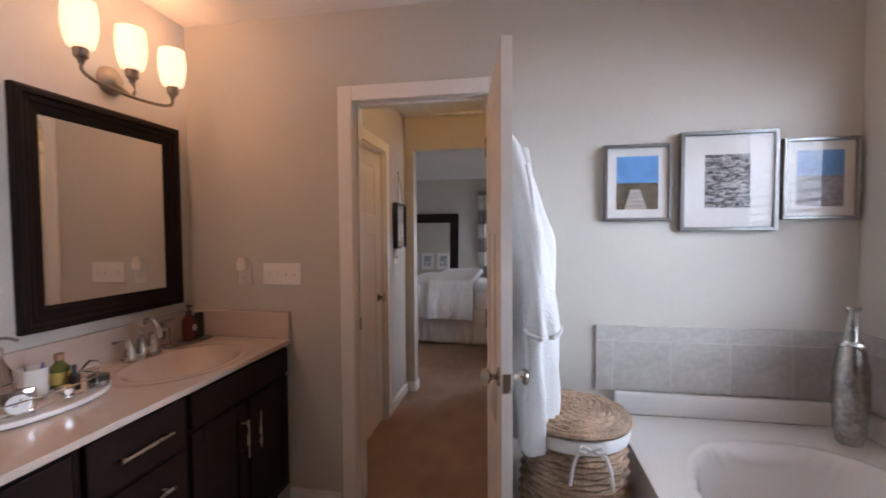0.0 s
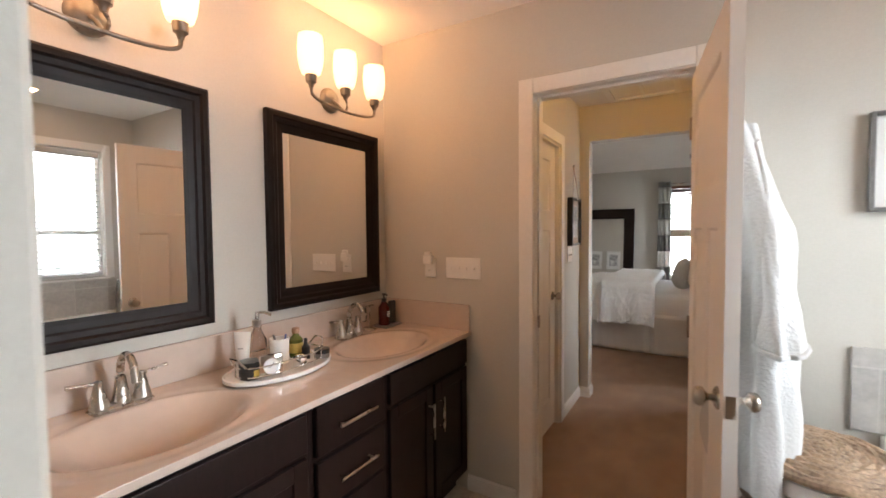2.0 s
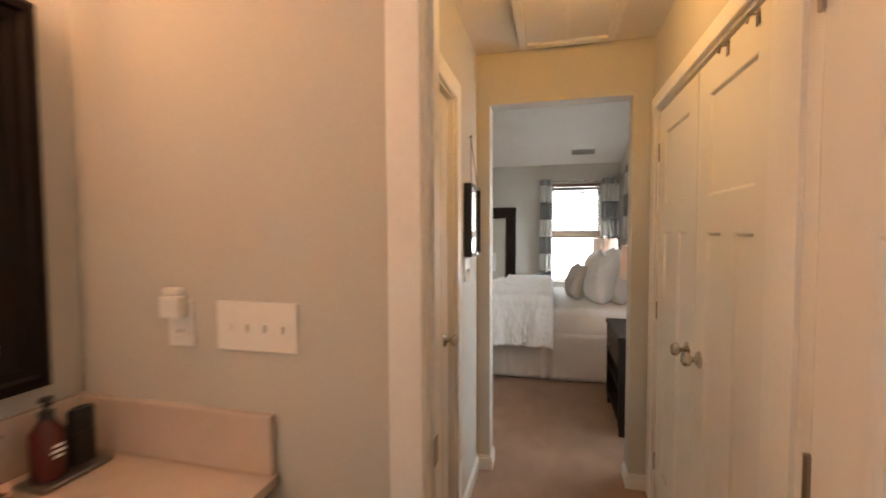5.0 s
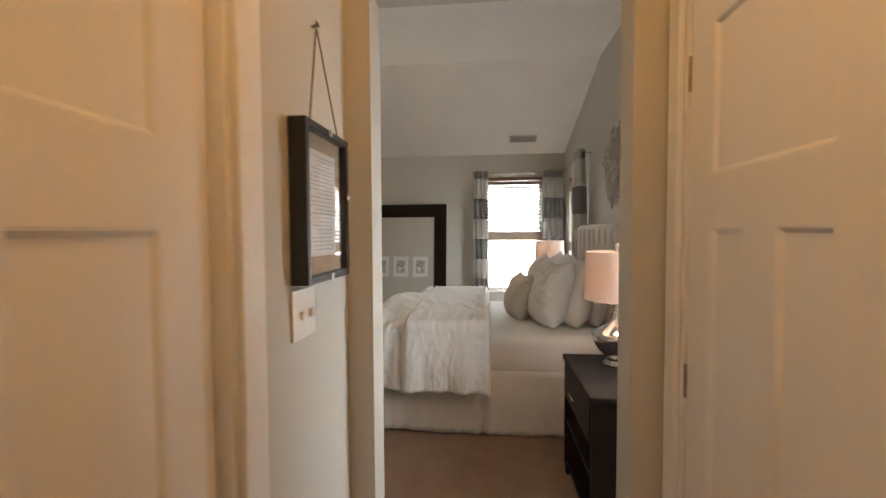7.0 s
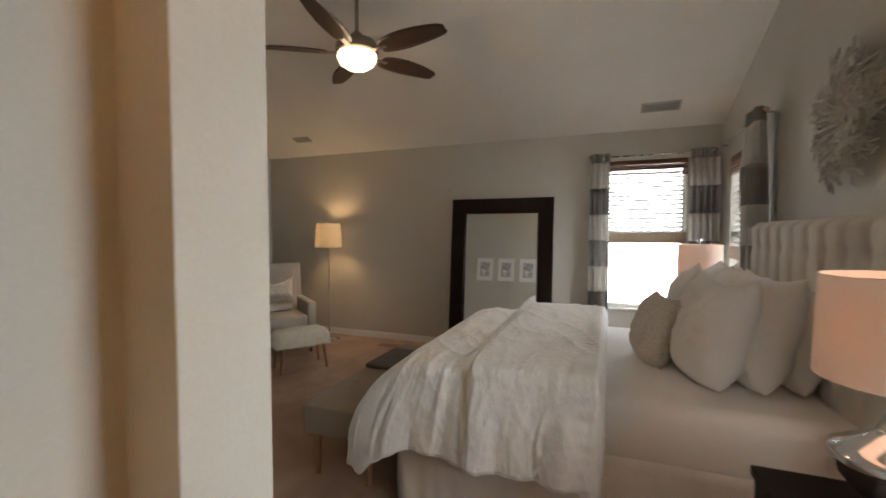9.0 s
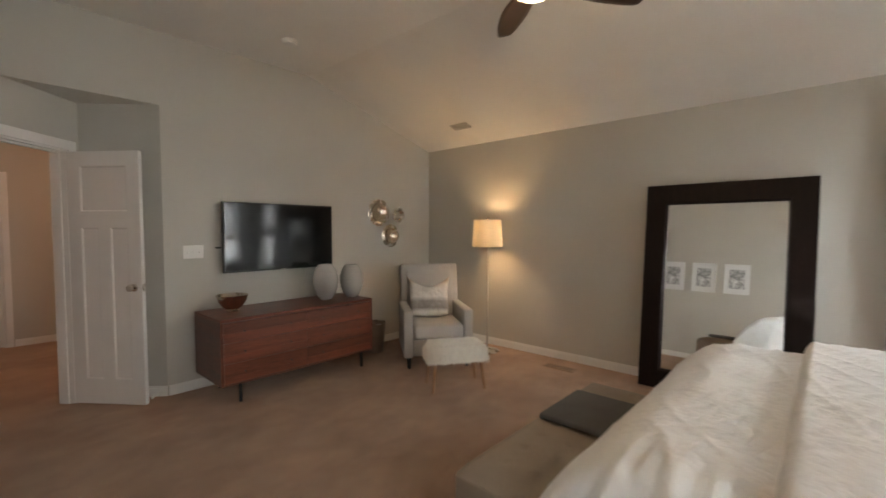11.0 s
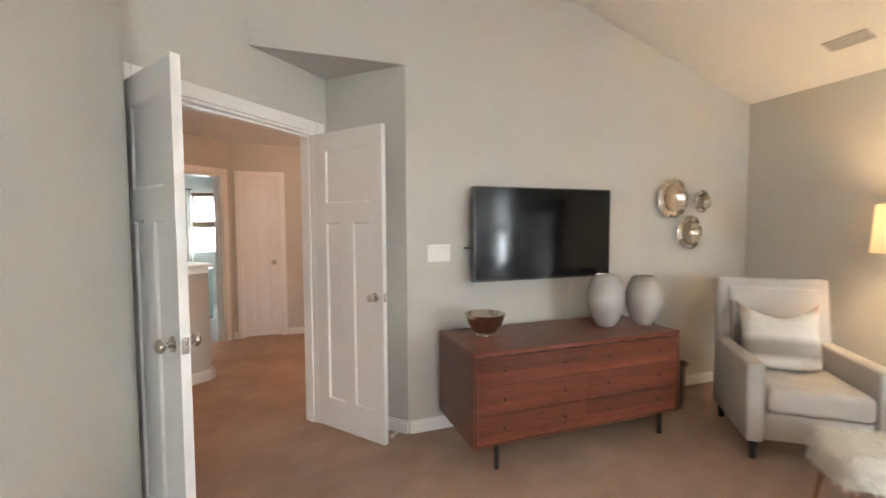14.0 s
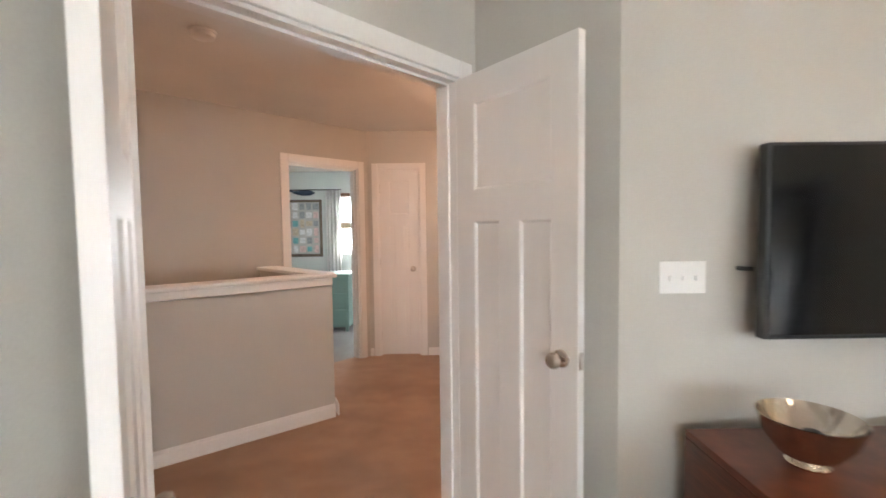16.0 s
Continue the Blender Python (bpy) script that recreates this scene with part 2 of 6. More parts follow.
def part(name, bm, material, parent=None, label="", smooth=False):
    """Link a bmesh as one mesh object, under its thing where one is given."""
    me = bpy.data.meshes.new(name)
    bmesh.ops.recalc_face_normals(bm, faces=bm.faces)
    if smooth:
        for f in bm.faces:
            f.smooth = True
    bm.to_mesh(me)
    bm.free()
    if smooth and smooth != "all":
        me.set_sharp_from_angle(angle=radians(40))
    me.materials.append(material)
    ob = new(name, me)
    if parent:
        ob.parent = parent
    if label:
        ob["label"] = label
    return ob


def thing(name, m, label, category, group=""):
    ob = new(name)
    ob.empty_display_size = 0.1
    ob.matrix_world = m
    return tagged(ob, label, category, group)


def structure(ob, label="", category=""):
    return tagged(ob, label, category, kind="structure")


def box(bm, x0, y0, z0, x1, y1, z1, bevel=0.0, seg=2, m=None):
    mm = Matrix.Translation(((x0 + x1) / 2, (y0 + y1) / 2, (z0 + z1) / 2)) @ Matrix.Diagonal((abs(x1 - x0), abs(y1 - y0), abs(z1 - z0), 1))
    if m is not None:
        mm = m @ mm
    r = bmesh.ops.create_cube(bm, size=1, matrix=mm)
    if bevel:
        edges = list({e for v in r["verts"] for e in v.link_edges})
        bmesh.ops.bevel(bm, geom=edges, offset=bevel, segments=seg, profile=0.5, affect="EDGES")
    return bm


def B(*a, **k):
    return box(bmesh.new(), *a, **k)


def lathe(bm, profile, seg=32, m=None, arc=1.0):
    """Turn (radius, height) pairs round the z axis."""
    m = m or Matrix()
    rings = []
    for r, z in profile:
        if r < 1e-5:
            rings.append([bm.verts.new(m @ Vector((0, 0, z)))])
        else:
            rings.append([bm.verts.new(m @ Vector((r * math.cos(2 * math.pi * k / seg), r * math.sin(2 * math.pi * k / seg), z))) for k in range(seg)])
    for a, b in zip(rings, rings[1:]):
        for k in range(seg):
            j = (k + 1) % seg
            q = [a[k % len(a)], a[j % len(a)], b[j % len(b)], b[k % len(b)]]
            q = list(dict.fromkeys(q))
            if len(q) > 2:
                bm.faces.new(q)
    return bm


def tube(bm, pts, r, seg=8, closed=False, radii=None):
    """A round bar along points."""
    pts = [Vector(p) for p in pts]
    rings = []
    n = len(pts)
    up = Vector((0, 0, 1))
    for i, p in enumerate(pts):
        a = pts[(i - 1) % n] if closed or i else p
        b = pts[(i + 1) % n] if closed or i < n - 1 else p
        d = (b - a).normalized()
        u = d.cross(up)
        if u.length < 1e-3:
            u = d.cross(Vector((1, 0, 0)))
        u.normalize()
        v = d.cross(u)
        rr = radii[i] if radii else r
        rings.append([bm.verts.new(p + rr * (math.cos(2 * math.pi * k / seg) * u + math.sin(2 * math.pi * k / seg) * v)) for k in range(seg)])
    pairs = list(zip(rings, rings[1:])) + ([(rings[-1], rings[0])] if closed else [])
    for a, b in pairs:
        for k in range(seg):
            j = (k + 1) % seg
            bm.faces.new((a[k], a[j], b[j], b[k]))
    if not closed:
        bm.faces.new(rings[0])
        bm.faces.new(rings[-1])
    return bm


def T(pts, r, seg=8, closed=False, radii=None):
    return tube(bmesh.new(), pts, r, seg, closed, radii)


def L(profile, seg=32, m=None):
    return lathe(bmesh.new(), profile, seg, m)


def prism(bm, poly, z0, z1):
    """A flat polygon raised from z0 to z1."""
    a = [bm.verts.new((x, y, z0)) for x, y in poly]
    b = [bm.verts.new((x, y, z1)) for x, y in poly]
    bm.faces.new(a[::-1])
    bm.faces.new(b)
    for i in range(len(poly)):
        j = (i + 1) % len(poly)
        bm.faces.new((a[i], a[j], b[j], b[i]))
    return bm


def cloth(nx, ny, fn):
    """A sheet whose point (u, v), both 0 to 1, lies at fn(u, v)."""
    bm = bmesh.new()
    g = [[bm.verts.new(fn(i / nx, j / ny)) for j in range(ny + 1)] for i in range(nx + 1)]
    for i in range(nx):
        for j in range(ny):
            bm.faces.new((g[i][j], g[i + 1][j], g[i + 1][j + 1], g[i][j + 1]))
    return bm


def thick(ob, t):
    md = ob.modifiers.new("thickness", "SOLIDIFY")
    md.thickness, md.offset = t, 0
    return ob


def wall(name, p0, p1, depth, z0, z1, openings=(), material=None, top=None):
    """A wall with its face on the line p0 to p1 and its body to the right of it, with openings (s0, s1, z0, z1) along it."""
    p0, p1 = Vector(p0), Vector(p1)
    d = (p1 - p0)
    length = d.length
    m = Matrix.Translation((p0.x, p0.y, 0)) @ Matrix.Rotation(math.atan2(d.y, d.x), 4, "Z")
    bm = bmesh.new()
    length = round(length, 4)
    cuts = sorted({0.0, length, *[round(s, 4) for o in openings for s in o[:2]], *([round(top[0], 4)] if top else [])})
    for a, b in zip(cuts, cuts[1:]):
        spans = [(z0, z1)]
        for s0, s1, h0, h1 in openings:
            if s0 < b - 1e-6 and s1 > a + 1e-6:
                spans = [(z0, h0), (h1, z1)]
        for h0, h1 in spans:
            if h1 - h0 > 1e-4:
                box(bm, a, -depth, h0, b, 0, h1, m=m)
    if top:
        for v in bm.verts:
            if abs(v.co.z - z1) < 1e-5:
                v.co.z = top[1](v.co)
    return structure(part(name, bm, material or M_WALL))


def base_run(name, p0, p1, h=0.085, t=0.014, z=0.0):
    """A baseboard in front (to the left) of the line p0 to p1."""
    p0, p1 = Vector(p0), Vector(p1)
    d = p1 - p0
    m = Matrix.Translation((p0.x, p0.y, z)) @ Matrix.Rotation(math.atan2(d.y, d.x), 4, "Z")
    bm = bmesh.new()
    box(bm, 0, 0.001, 0, d.length, t, h * 0.8, m=m)
    box(bm, 0, 0.001, h * 0.8, d.length, t * 0.55, h, m=m)
    return structure(part(name, bm, M_TRIM))


def casing(name, p0, p1, s0, s1, h, w=0.075, t=0.018, depth=0.12, stop=True, lining=0.018):
    """Door trim on the face p0-p1 (and the jamb lining through the wall) for the opening s0 to s1, h high."""
    p0, p1 = Vector(p0), Vector(p1)
    d = p1 - p0
    m = Matrix.Translation((p0.x, p0.y, 0)) @ Matrix.Rotation(math.atan2(d.y, d.x), 4, "Z")
    bm = bmesh.new()
    for y0, y1 in ((0.0015, t), (-depth - t, -depth - 0.0015)):
        box(bm, s0 - w, y0, 0, s0 + 0.004, y1, h + w, 0.003, 1, m)
        box(bm, s1 - 0.004, y0, 0, s1 + w, y1, h + w, 0.003, 1, m)
        box(bm, s0 + 0.005, y0, h - 0.004, s1 - 0.005, y1, h + w - 0.0005, 0.003, 1, m)
    box(bm, s0 + 0.001, -depth - 0.0014, 0, s0 + lining, 0.0014, h - 0.001, m=m)
    box(bm, s1 - lining, -depth - 0.0014, 0, s1 - 0.001, 0.0014, h - 0.001, m=m)
    box(bm, s0 + lining + 0.0001, -depth - 0.0014, h - lining, s1 - lining - 0.0001, 0.0014, h - 0.001, m=m)
    if stop:
        box(bm, s0 + lining - 0.0005, -depth * 0.62, 0, s0 + lining + 0.010, -depth * 0.35, h - 0.019, m=m)
        box(bm, s1 - lining - 0.010, -depth * 0.62, 0, s1 - lining + 0.0005, -depth * 0.35, h - lining - 0.001, m=m)
        box(bm, s0 + 0.031, -depth * 0.62, h - lining - 0.012, s1 - 0.031, -depth * 0.35, h - lining + 0.0005, m=m)
    return structure(part(name, bm, M_TRIM))


def knob(parent, x, y, z, side, material=None):
    """A round door knob on the face at y, pointing to side (+1 or -1)."""
    m = Matrix.Translation((x, y, z)) @ Matrix.Rotation(radians(-90 * side), 4, "X")
    k = part("knob", L([(0, 0.062), (0.014, 0.062), (0.024, 0.056), (0.0275, 0.046), (0.025, 0.036), (0.014, 0.029), (0.010, 0.024), (0.010, 0.0)], 24, m), material or M_NICKEL, parent, "satin nickel knob", smooth=True)
    part("rose", L([(0, 0.010), (0.022, 0.010), (0.030, 0.006), (0.032, 0.0005)], 24, m), material or M_NICKEL, k, smooth=True)


def sticking(x0, z0, x1, z1, outer, inner, run=0.013):
    """The sloped moulding between a door's frame and its sunk panel, on both faces."""
    bm = bmesh.new()
    for s in (1, -1):
        rings = []
        for inset, y in ((0.0, outer), (run * 0.35, outer - 0.001), (run, inner), (run * 0.9, inner - 0.003), (0.0, inner - 0.003)):
            rings.append([bm.verts.new((x, s * y, z)) for x, z in ((x0 + inset, z0 + inset), (x1 - inset, z0 + inset), (x1 - inset, z1 - inset), (x0 + inset, z1 - inset))])
        for a, b in zip(rings, rings[1:] + rings[:1]):
            for i in range(4):
                j = (i + 1) % 4
                bm.faces.new((a[i], a[j], b[j], b[i]))
    return bm


def leaf(name, m, w, label, h=2.03, knob_at=None, hinge_side=1, plain=False, sides=(1, -1), latch=True):
    """A three-panel door: one wide panel over two tall ones, hinged at x = 0."""
    d = thing(name, m, label, "door")
    t, z0, st = 0.0175, 0.012, 0.105
    bm = bmesh.new()
    rails = (z0, z0 + 0.20), (1.43, 1.555), (h - 0.115, h)
    box(bm, 0, -t, z0, st, t, h)
    box(bm, w - st, -t, z0, w, t, h)
    for a, b in rails:
        box(bm, st, -t, a, w - st, t, b)
    box(bm, w / 2 - 0.05, -t, z0 + 0.20, w / 2 + 0.05, t, 1.43)
    part("door_frame", bm, M_DOOR, d)
    q = 0.013 if plain else 0.008
    for a, b, c, e in ((st, w - st, 1.555, h - 0.115), (st, w / 2 - 0.05, z0 + 0.20, 1.43), (w / 2 + 0.05, w - st, z0 + 0.20, 1.43)):
        p = part("panel", B(a - 0.004, -q, c - 0.004, b + 0.004, q, e + 0.004), M_DOOR, d)
        part("moulding", sticking(a, c, b, e, t - 0.0005, q - 0.0005, 0.006 if plain else 0.013), M_DOOR, p)
    kx = w - 0.065 if knob_at is None else knob_at
    for s in sides:
        knob(d, kx, s * t, 0.955, s)
    if latch:
        part("latch_plate", B(w + 0.0003, -0.012, 0.925, w + 0.002, 0.012, 0.985), M_NICKEL, d)
    for z in (0.22, 1.02, 1.83):
        part("hinge", T([(-0.006, hinge_side * t, z - 0.045), (-0.006, hinge_side * t, z + 0.045)], 0.0075), M_BRONZE, d)
        if name == "bedroom_door":
            part("hinge_plate", B(-0.034, hinge_side * t - 0.002, z - 0.045, 0.0, hinge_side * t + 0.002, z + 0.045), M_BRONZE, d)
    return d


def plate(name, m, w, n, label, category="switch", h=0.115, toggles=True):
    """A wall plate facing +y of m, with n toggles or sockets."""
    p = thing(name, m, label, category)
    part("cover", B(-w / 2, 0.001, -h / 2, w / 2, 0.007, h / 2, 0.0025), M_PLASTIC, p)
    for k in range(n):
        x = (k - (n - 1) / 2) * 0.046
        if toggles:
            part("toggle", B(x - 0.005, 0.0072, -0.012, x + 0.005, 0.016, 0.006, 0.002), M_PLASTIC, p)
        else:
            for dz in (-0.02, 0.02):
                s = part("socket", B(x - 0.015, 0.0072, dz - 0.013, x + 0.015, 0.0085, dz + 0.013, 0.003), M_PLASTIC, p)
                part("slot", B(x - 0.007, 0.0086, dz - 0.004, x - 0.005, 0.0091, dz + 0.005), M_DARK, s)
                part("slot", B(x + 0.005, 0.0086, dz - 0.004, x + 0.007, 0.0091, dz + 0.005), M_DARK, s)
    return p


def facing(x, y, z, yaw):
    """A pose whose +y looks along yaw (degrees from +y, to the left)."""
    return pose(x, y, z, 0, 0, yaw)

# ---- structure: bathroom ----
CEIL_FLAT, CREASE, FAR_Y, FAR_Z = 3.04, 6.86, 8.68, 2.48


def vault(co):
    return (CEIL_FLAT if co.y <= CREASE else CEIL_FLAT + (FAR_Z - CEIL_FLAT) * (co.y - CREASE) / (FAR_Y - CREASE)) + 0.02


wall("wall_bath_vanity", (-1.44, 2.36), (-1.44, -1.6), 0.12, 0, 2.6)
BATH_DOOR = ((1.84, 2.36), (-1.56, 2.36))
wall("wall_bath_door", *BATH_DOOR, 0.12, 0, 2.6, [(1.655, 2.345, 0, 2.092)])
casing("door_trim_bath", *BATH_DOOR, 1.655, 2.345, 2.092, w=0.07, lining=0.006)
wall("wall_bath_window", (1.72, -1.6), (1.72, 2.36), 0.12, 0, 2.6, [(2.74, 3.70, 1.03, 2.19)])
wall("wall_bath_back", (-1.56, -1.6), (1.84, -1.6), 0.12, 0, 2.6)
structure(part("wall_bath_partition", B(-1.439, 0.265, 0, -0.03, 0.387, 2.53, 0.004, 1), M_WALL))
structure(part("ceiling_bath", B(-1.5, -1.7, 2.535, 1.8, 2.42, 2.6), M_CEIL))
structure(part("floor_bath", B(-1.5, -1.7, -0.1, 1.8, 2.42, -0.006), M_GROUT))
base_run("baseboard_bath_door", (-0.595, 2.359), (-0.875, 2.359))
base_run("baseboard_bath_alcove", (0.64, 2.359), (0.26, 2.359))

# ---- structure: hall ----
HALL_L = ((-0.675, 4.02), (-0.675, 2.48))
wall("wall_hall_left", *HALL_L, 0.12, 0, 2.5, [(0.60, 1.36, 0, 2.04)])
casing("door_trim_hall", *HALL_L, 0.60, 1.36, 2.04, w=0.072)
HALL_R = ((0.28, 2.48), (0.28, 4.02))
wall("wall_hall_right", *HALL_R, 0.12, 0, 2.5, [(0.25, 1.46, 0, 2.06)])
casing("door_trim_closet", *HALL_R, 0.25, 1.46, 2.06, w=0.062)
structure(part("wall_closet_back", B(0.95, 2.48, 0, 1.0, 4.02, 2.5), M_WALL))
structure(part("wall_store_back", B(-1.5, 2.48, 0, -1.45, 4.02, 2.5), M_WALL))
structure(part("ceiling_hall", B(-0.8, 2.48, 2.455, 0.4, 4.02, 2.52), M_CEIL))
base_run("baseboard_hall_left", (-0.675, 4.018), (-0.675, 3.494))
base_run("baseboard_stub_left", (-0.599, 4.019), (-0.66, 4.019))
base_run("baseboard_stub_right", (0.265, 4.019), (0.177, 4.019))
base_run("baseboard_jamb_left", (-0.597, 4.14), (-0.597, 4.006))
base_run("baseboard_jamb_right", (0.175, 4.006), (0.175, 4.14))

# ---- structure: bedroom ----
SOUTH = ((-4.47, 4.14), (0.92, 4.14))
wall("wall_bed_south", *SOUTH, 0.12, 0, 3.06, [(0, 0.245, 0, 2.445), (3.873, 4.645, 0, 2.161)])
NICHE_IN, NICHE_R, NICHE_LIN, NICHE_L = (-5.345, 5.015), (-4.88, 5.48), (-4.335, 4.005), (-4.225, 4.14)
wall("wall_bed_tv", (-4.88, 8.68), (-4.88, 4.55), 0.12, 0, 3.06, [(3.2, 4.13, 0, 2.445)], top=(8.68 - CREASE, vault))
ENTRY = (NICHE_IN, NICHE_LIN)
wall("wall_bed_entry", *ENTRY, 0.12, 0, 3.06, [(0.113, 1.302, 0, 2.05)])
casing("door_trim_entry", *ENTRY, 0.113, 1.302, 2.05, w=0.072)
wall("wall_niche_right", NICHE_R, NICHE_IN, 0.12, 0, 2.46)
wall("wall_niche_left", NICHE_LIN, NICHE_L, 0.12, 0, 2.46)
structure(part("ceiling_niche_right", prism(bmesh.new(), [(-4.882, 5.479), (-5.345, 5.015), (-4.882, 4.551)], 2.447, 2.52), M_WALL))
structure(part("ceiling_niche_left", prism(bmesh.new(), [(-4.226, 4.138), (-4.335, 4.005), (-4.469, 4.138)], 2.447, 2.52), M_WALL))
FARWALL = ((0.92, 8.68), (-5.0, 8.68))
wall("wall_bed_far", *FARWALL, 0.12, 0, 2.5, [(0.42, 1.20, 0.60, 2.16)])
HEADWALL = ((0.80, 4.14), (0.80, 8.68))
wall("wall_bed_head", *HEADWALL, 0.12, 0, 3.06, [(0.21, 1.01, 0.76, 2.09), (3.36, 4.16, 0.76, 2.09)], top=(CREASE - 4.14, vault))
_bm = bmesh.new()
_pr = [(4.05, CEIL_FLAT), (CREASE, CEIL_FLAT), (FAR_Y + 0.06, FAR_Z - 0.018), (FAR_Y + 0.06, FAR_Z + 0.06), (CREASE, CEIL_FLAT + 0.08), (4.05, CEIL_FLAT + 0.08)]
_a = [_bm.verts.new((0.88, y, z)) for y, z in _pr]
_b = [_bm.verts.new((-5.4, y, z)) for y, z in _pr]
_bm.faces.new(_a)
_bm.faces.new(_b[::-1])
for i in range(6):
    _bm.faces.new((_a[i], _b[i], _b[(i + 1) % 6], _a[(i + 1) % 6]))
structure(part("ceiling_bed", _bm, M_CEIL))
structure(part("floor_carpet", prism(bmesh.new(), [(0.95, 2.425), (0.95, 8.75), (-5.0, 8.75), (-5.0, 6.0), (-8.1, 6.0), (-8.1, 4.02), (-5.2, 1.12), (-2.9, 1.12), (-2.9, 4.05), (-1.5, 4.05), (-1.5, 2.425)], -0.1, 0.0), M_CARPET))
base_run("baseboard_far", (0.8, 8.679), (-4.88, 8.679))
base_run("baseboard_tv", (-4.879, 8.66), (-4.879, 5.49))
base_run("baseboard_niche_right", NICHE_R, (-5.33, 5.03))
base_run("baseboard_south", (-4.21, 4.141), (-0.60, 4.141))
base_run("baseboard_south_right", (0.18, 4.141), (0.78, 4.141))
base_run("baseboard_head", (0.799, 4.16), (0.799, 8.66))

# ---- structure: landing and spare room ----
DIAG = ((-8.02, 4.07), (-5.2, 1.25))
wall("wall_landing_diagonal", *DIAG, 0.12, 0, 2.5, [(0.12, 0.90, 0, 2.04)])
casing("door_trim_spare", *DIAG, 0.12, 0.90, 2.04, w=0.07)
LANDW = ((-8.02, 5.95), (-8.02, 4.07))
wall("wall_landing_west", *LANDW, 0.12, 0, 2.5, [(1.31, 1.77, 0, 2.04)])
casing("door_trim_linen", *LANDW, 1.31, 1.77, 2.04, w=0.06)
wall("wall_landing_north", (-5.0, 5.95), (-8.14, 5.95), 0.12, 0, 2.5)
wall("wall_landing_south", (-5.4, 1.2), (-2.9, 1.2), 0.12, 0, 2.5)
wall("wall_landing_east", (-3.0, 1.2), (-3.0, 4.02), 0.12, 0, 2.5)
structure(part("ceiling_landing", prism(bmesh.new(), [(-8.1, 6.0), (-5.0, 6.0), (-5.0, 5.58), (-5.46, 4.98), (-4.45, 3.95), (-4.3, 3.95), (-2.9, 4.0), (-2.9, 1.12), (-5.2, 1.12), (-8.1, 4.02)], 2.445, 2.52), M_CEIL))
base_run("baseboard_landing_west", (-8.02, 5.9), (-8.02, 4.71))
base_run("baseboard_landing_corner", (-8.02, 4.112), (-8.02, 4.072))
wall("wall_spare_back", (-11.2, 5.0), (-11.2, 0.4), 0.12, 0, 2.5, [(1.15, 1.95, 0.95, 2.05)], M_SPARE)
wall("wall_spare_north", (-8.14, 5.0), (-11.3, 5.0), 0.12, 0, 2.5, (), M_SPARE)
wall("wall_spare_south", (-11.3, 0.4), (-4.4, 0.4), 0.12, 0, 2.5, (), M_SPARE)
structure(part("ceiling_spare", prism(bmesh.new(), [(-11.3, 5.1), (-8.14, 5.1), (-8.14, 4.03), (-5.3, 1.15), (-4.4, 0.3), (-11.3, 0.3)], 2.445, 2.52), M_CEIL))
structure(part("floor_spare", prism(bmesh.new(), [(-11.3, 5.1), (-8.1, 5.1), (-8.1, 4.02), (-5.2, 1.12), (-4.4, 0.3), (-11.3, 0.3)], -0.1, 0.001), M_CARPET2))

# ---- distance seen through the windows ----
structure(part("backdrop_east", B(6.0, -6, -3, 6.05, 16, 7), M_BACK))
structure(part("backdrop_north", B(-6, 15.0, -3, 5.9, 15.05, 7), M_BACK))
structure(part("backdrop_west", B(-16.05, -2, -3, -16.0, 8, 7), M_BACK))


# ---- doors ----
def swing(hx, hy, deg):
    return pose(hx, hy, 0, 0, 0, deg)


leaf("bathroom_door", swing(0.186, 2.338, -82.5), 0.70, "white three-panel door standing wide open, brass-nickel knobs", hinge_side=-1)
leaf("hall_closet_door", swing(-0.72, 2.683, 90), 0.714, "closed white three-panel door with a nickel knob", hinge_side=-1, sides=(-1,), latch=False)
leaf("closet_door", swing(0.305, 3.918, -90), 0.578, "closed white closet door with exposed hinges", hinge_side=-1, sides=(-1,), latch=False)
leaf("closet_door", swing(0.305, 2.752, 90), 0.578, "closed white closet door with exposed hinges", hinge_side=1, sides=(1,), latch=False)
leaf("bedroom_door", swing(-5.243, 4.937, 37.5), 0.605, "white three-panel bedroom door, folded open at the entry", hinge_side=1)
leaf("bedroom_door", swing(-4.414, 4.086, 32.5), 0.54, "white three-panel bedroom door, standing open beside the wall", hinge_side=-1)
leaf("linen_door", swing(-8.05, 4.198, 90), 0.42, "narrow closed white door on the landing", plain=True, hinge_side=-1, sides=(-1,), latch=False)

# ---- bathroom things ----


def bar_pull(parent, p0, p1, out):
    """A bar handle between two points with two posts, standing off along out."""
    p0, p1, out = Vector(p0), Vector(p1), Vector(out)
    d = (p1 - p0).normalized()
    h = part("handle", T([p0 + out - d * 0.02, p1 + out + d * 0.02], 0.006, 10), M_NICKEL, parent, "brushed nickel bar pull", smooth=True)
    for p in (p0, p1):
        part("post", T([p + out * 0.02, p + out], 0.0045, 8), M_NICKEL, h)


def shaker(parent, x, y0, z0, y1, z1, rail=0.055):
    """A framed cabinet door on the plane x, facing +x: a sunk panel with its stiles and rails."""
    d = part("door", B(x, y0 + rail - 0.001, z0 + rail - 0.001, x + 0.008, y1 - rail + 0.001, z1 - rail + 0.001), M_ESPRESSO, parent)
    for a, b in ((y0, y0 + rail), (y1 - rail, y1)):
        part("stile", B(x, a, z0, x + 0.018, b, z1, 0.002, seg=1), M_ESPRESSO, d)
    for a, b in ((z0, z0 + rail), (z1 - rail, z1)):
        part("rail", B(x, y0 + rail, a, x + 0.018, y1 - rail, b, 0.002, seg=1), M_ESPRESSO, d)
    return d


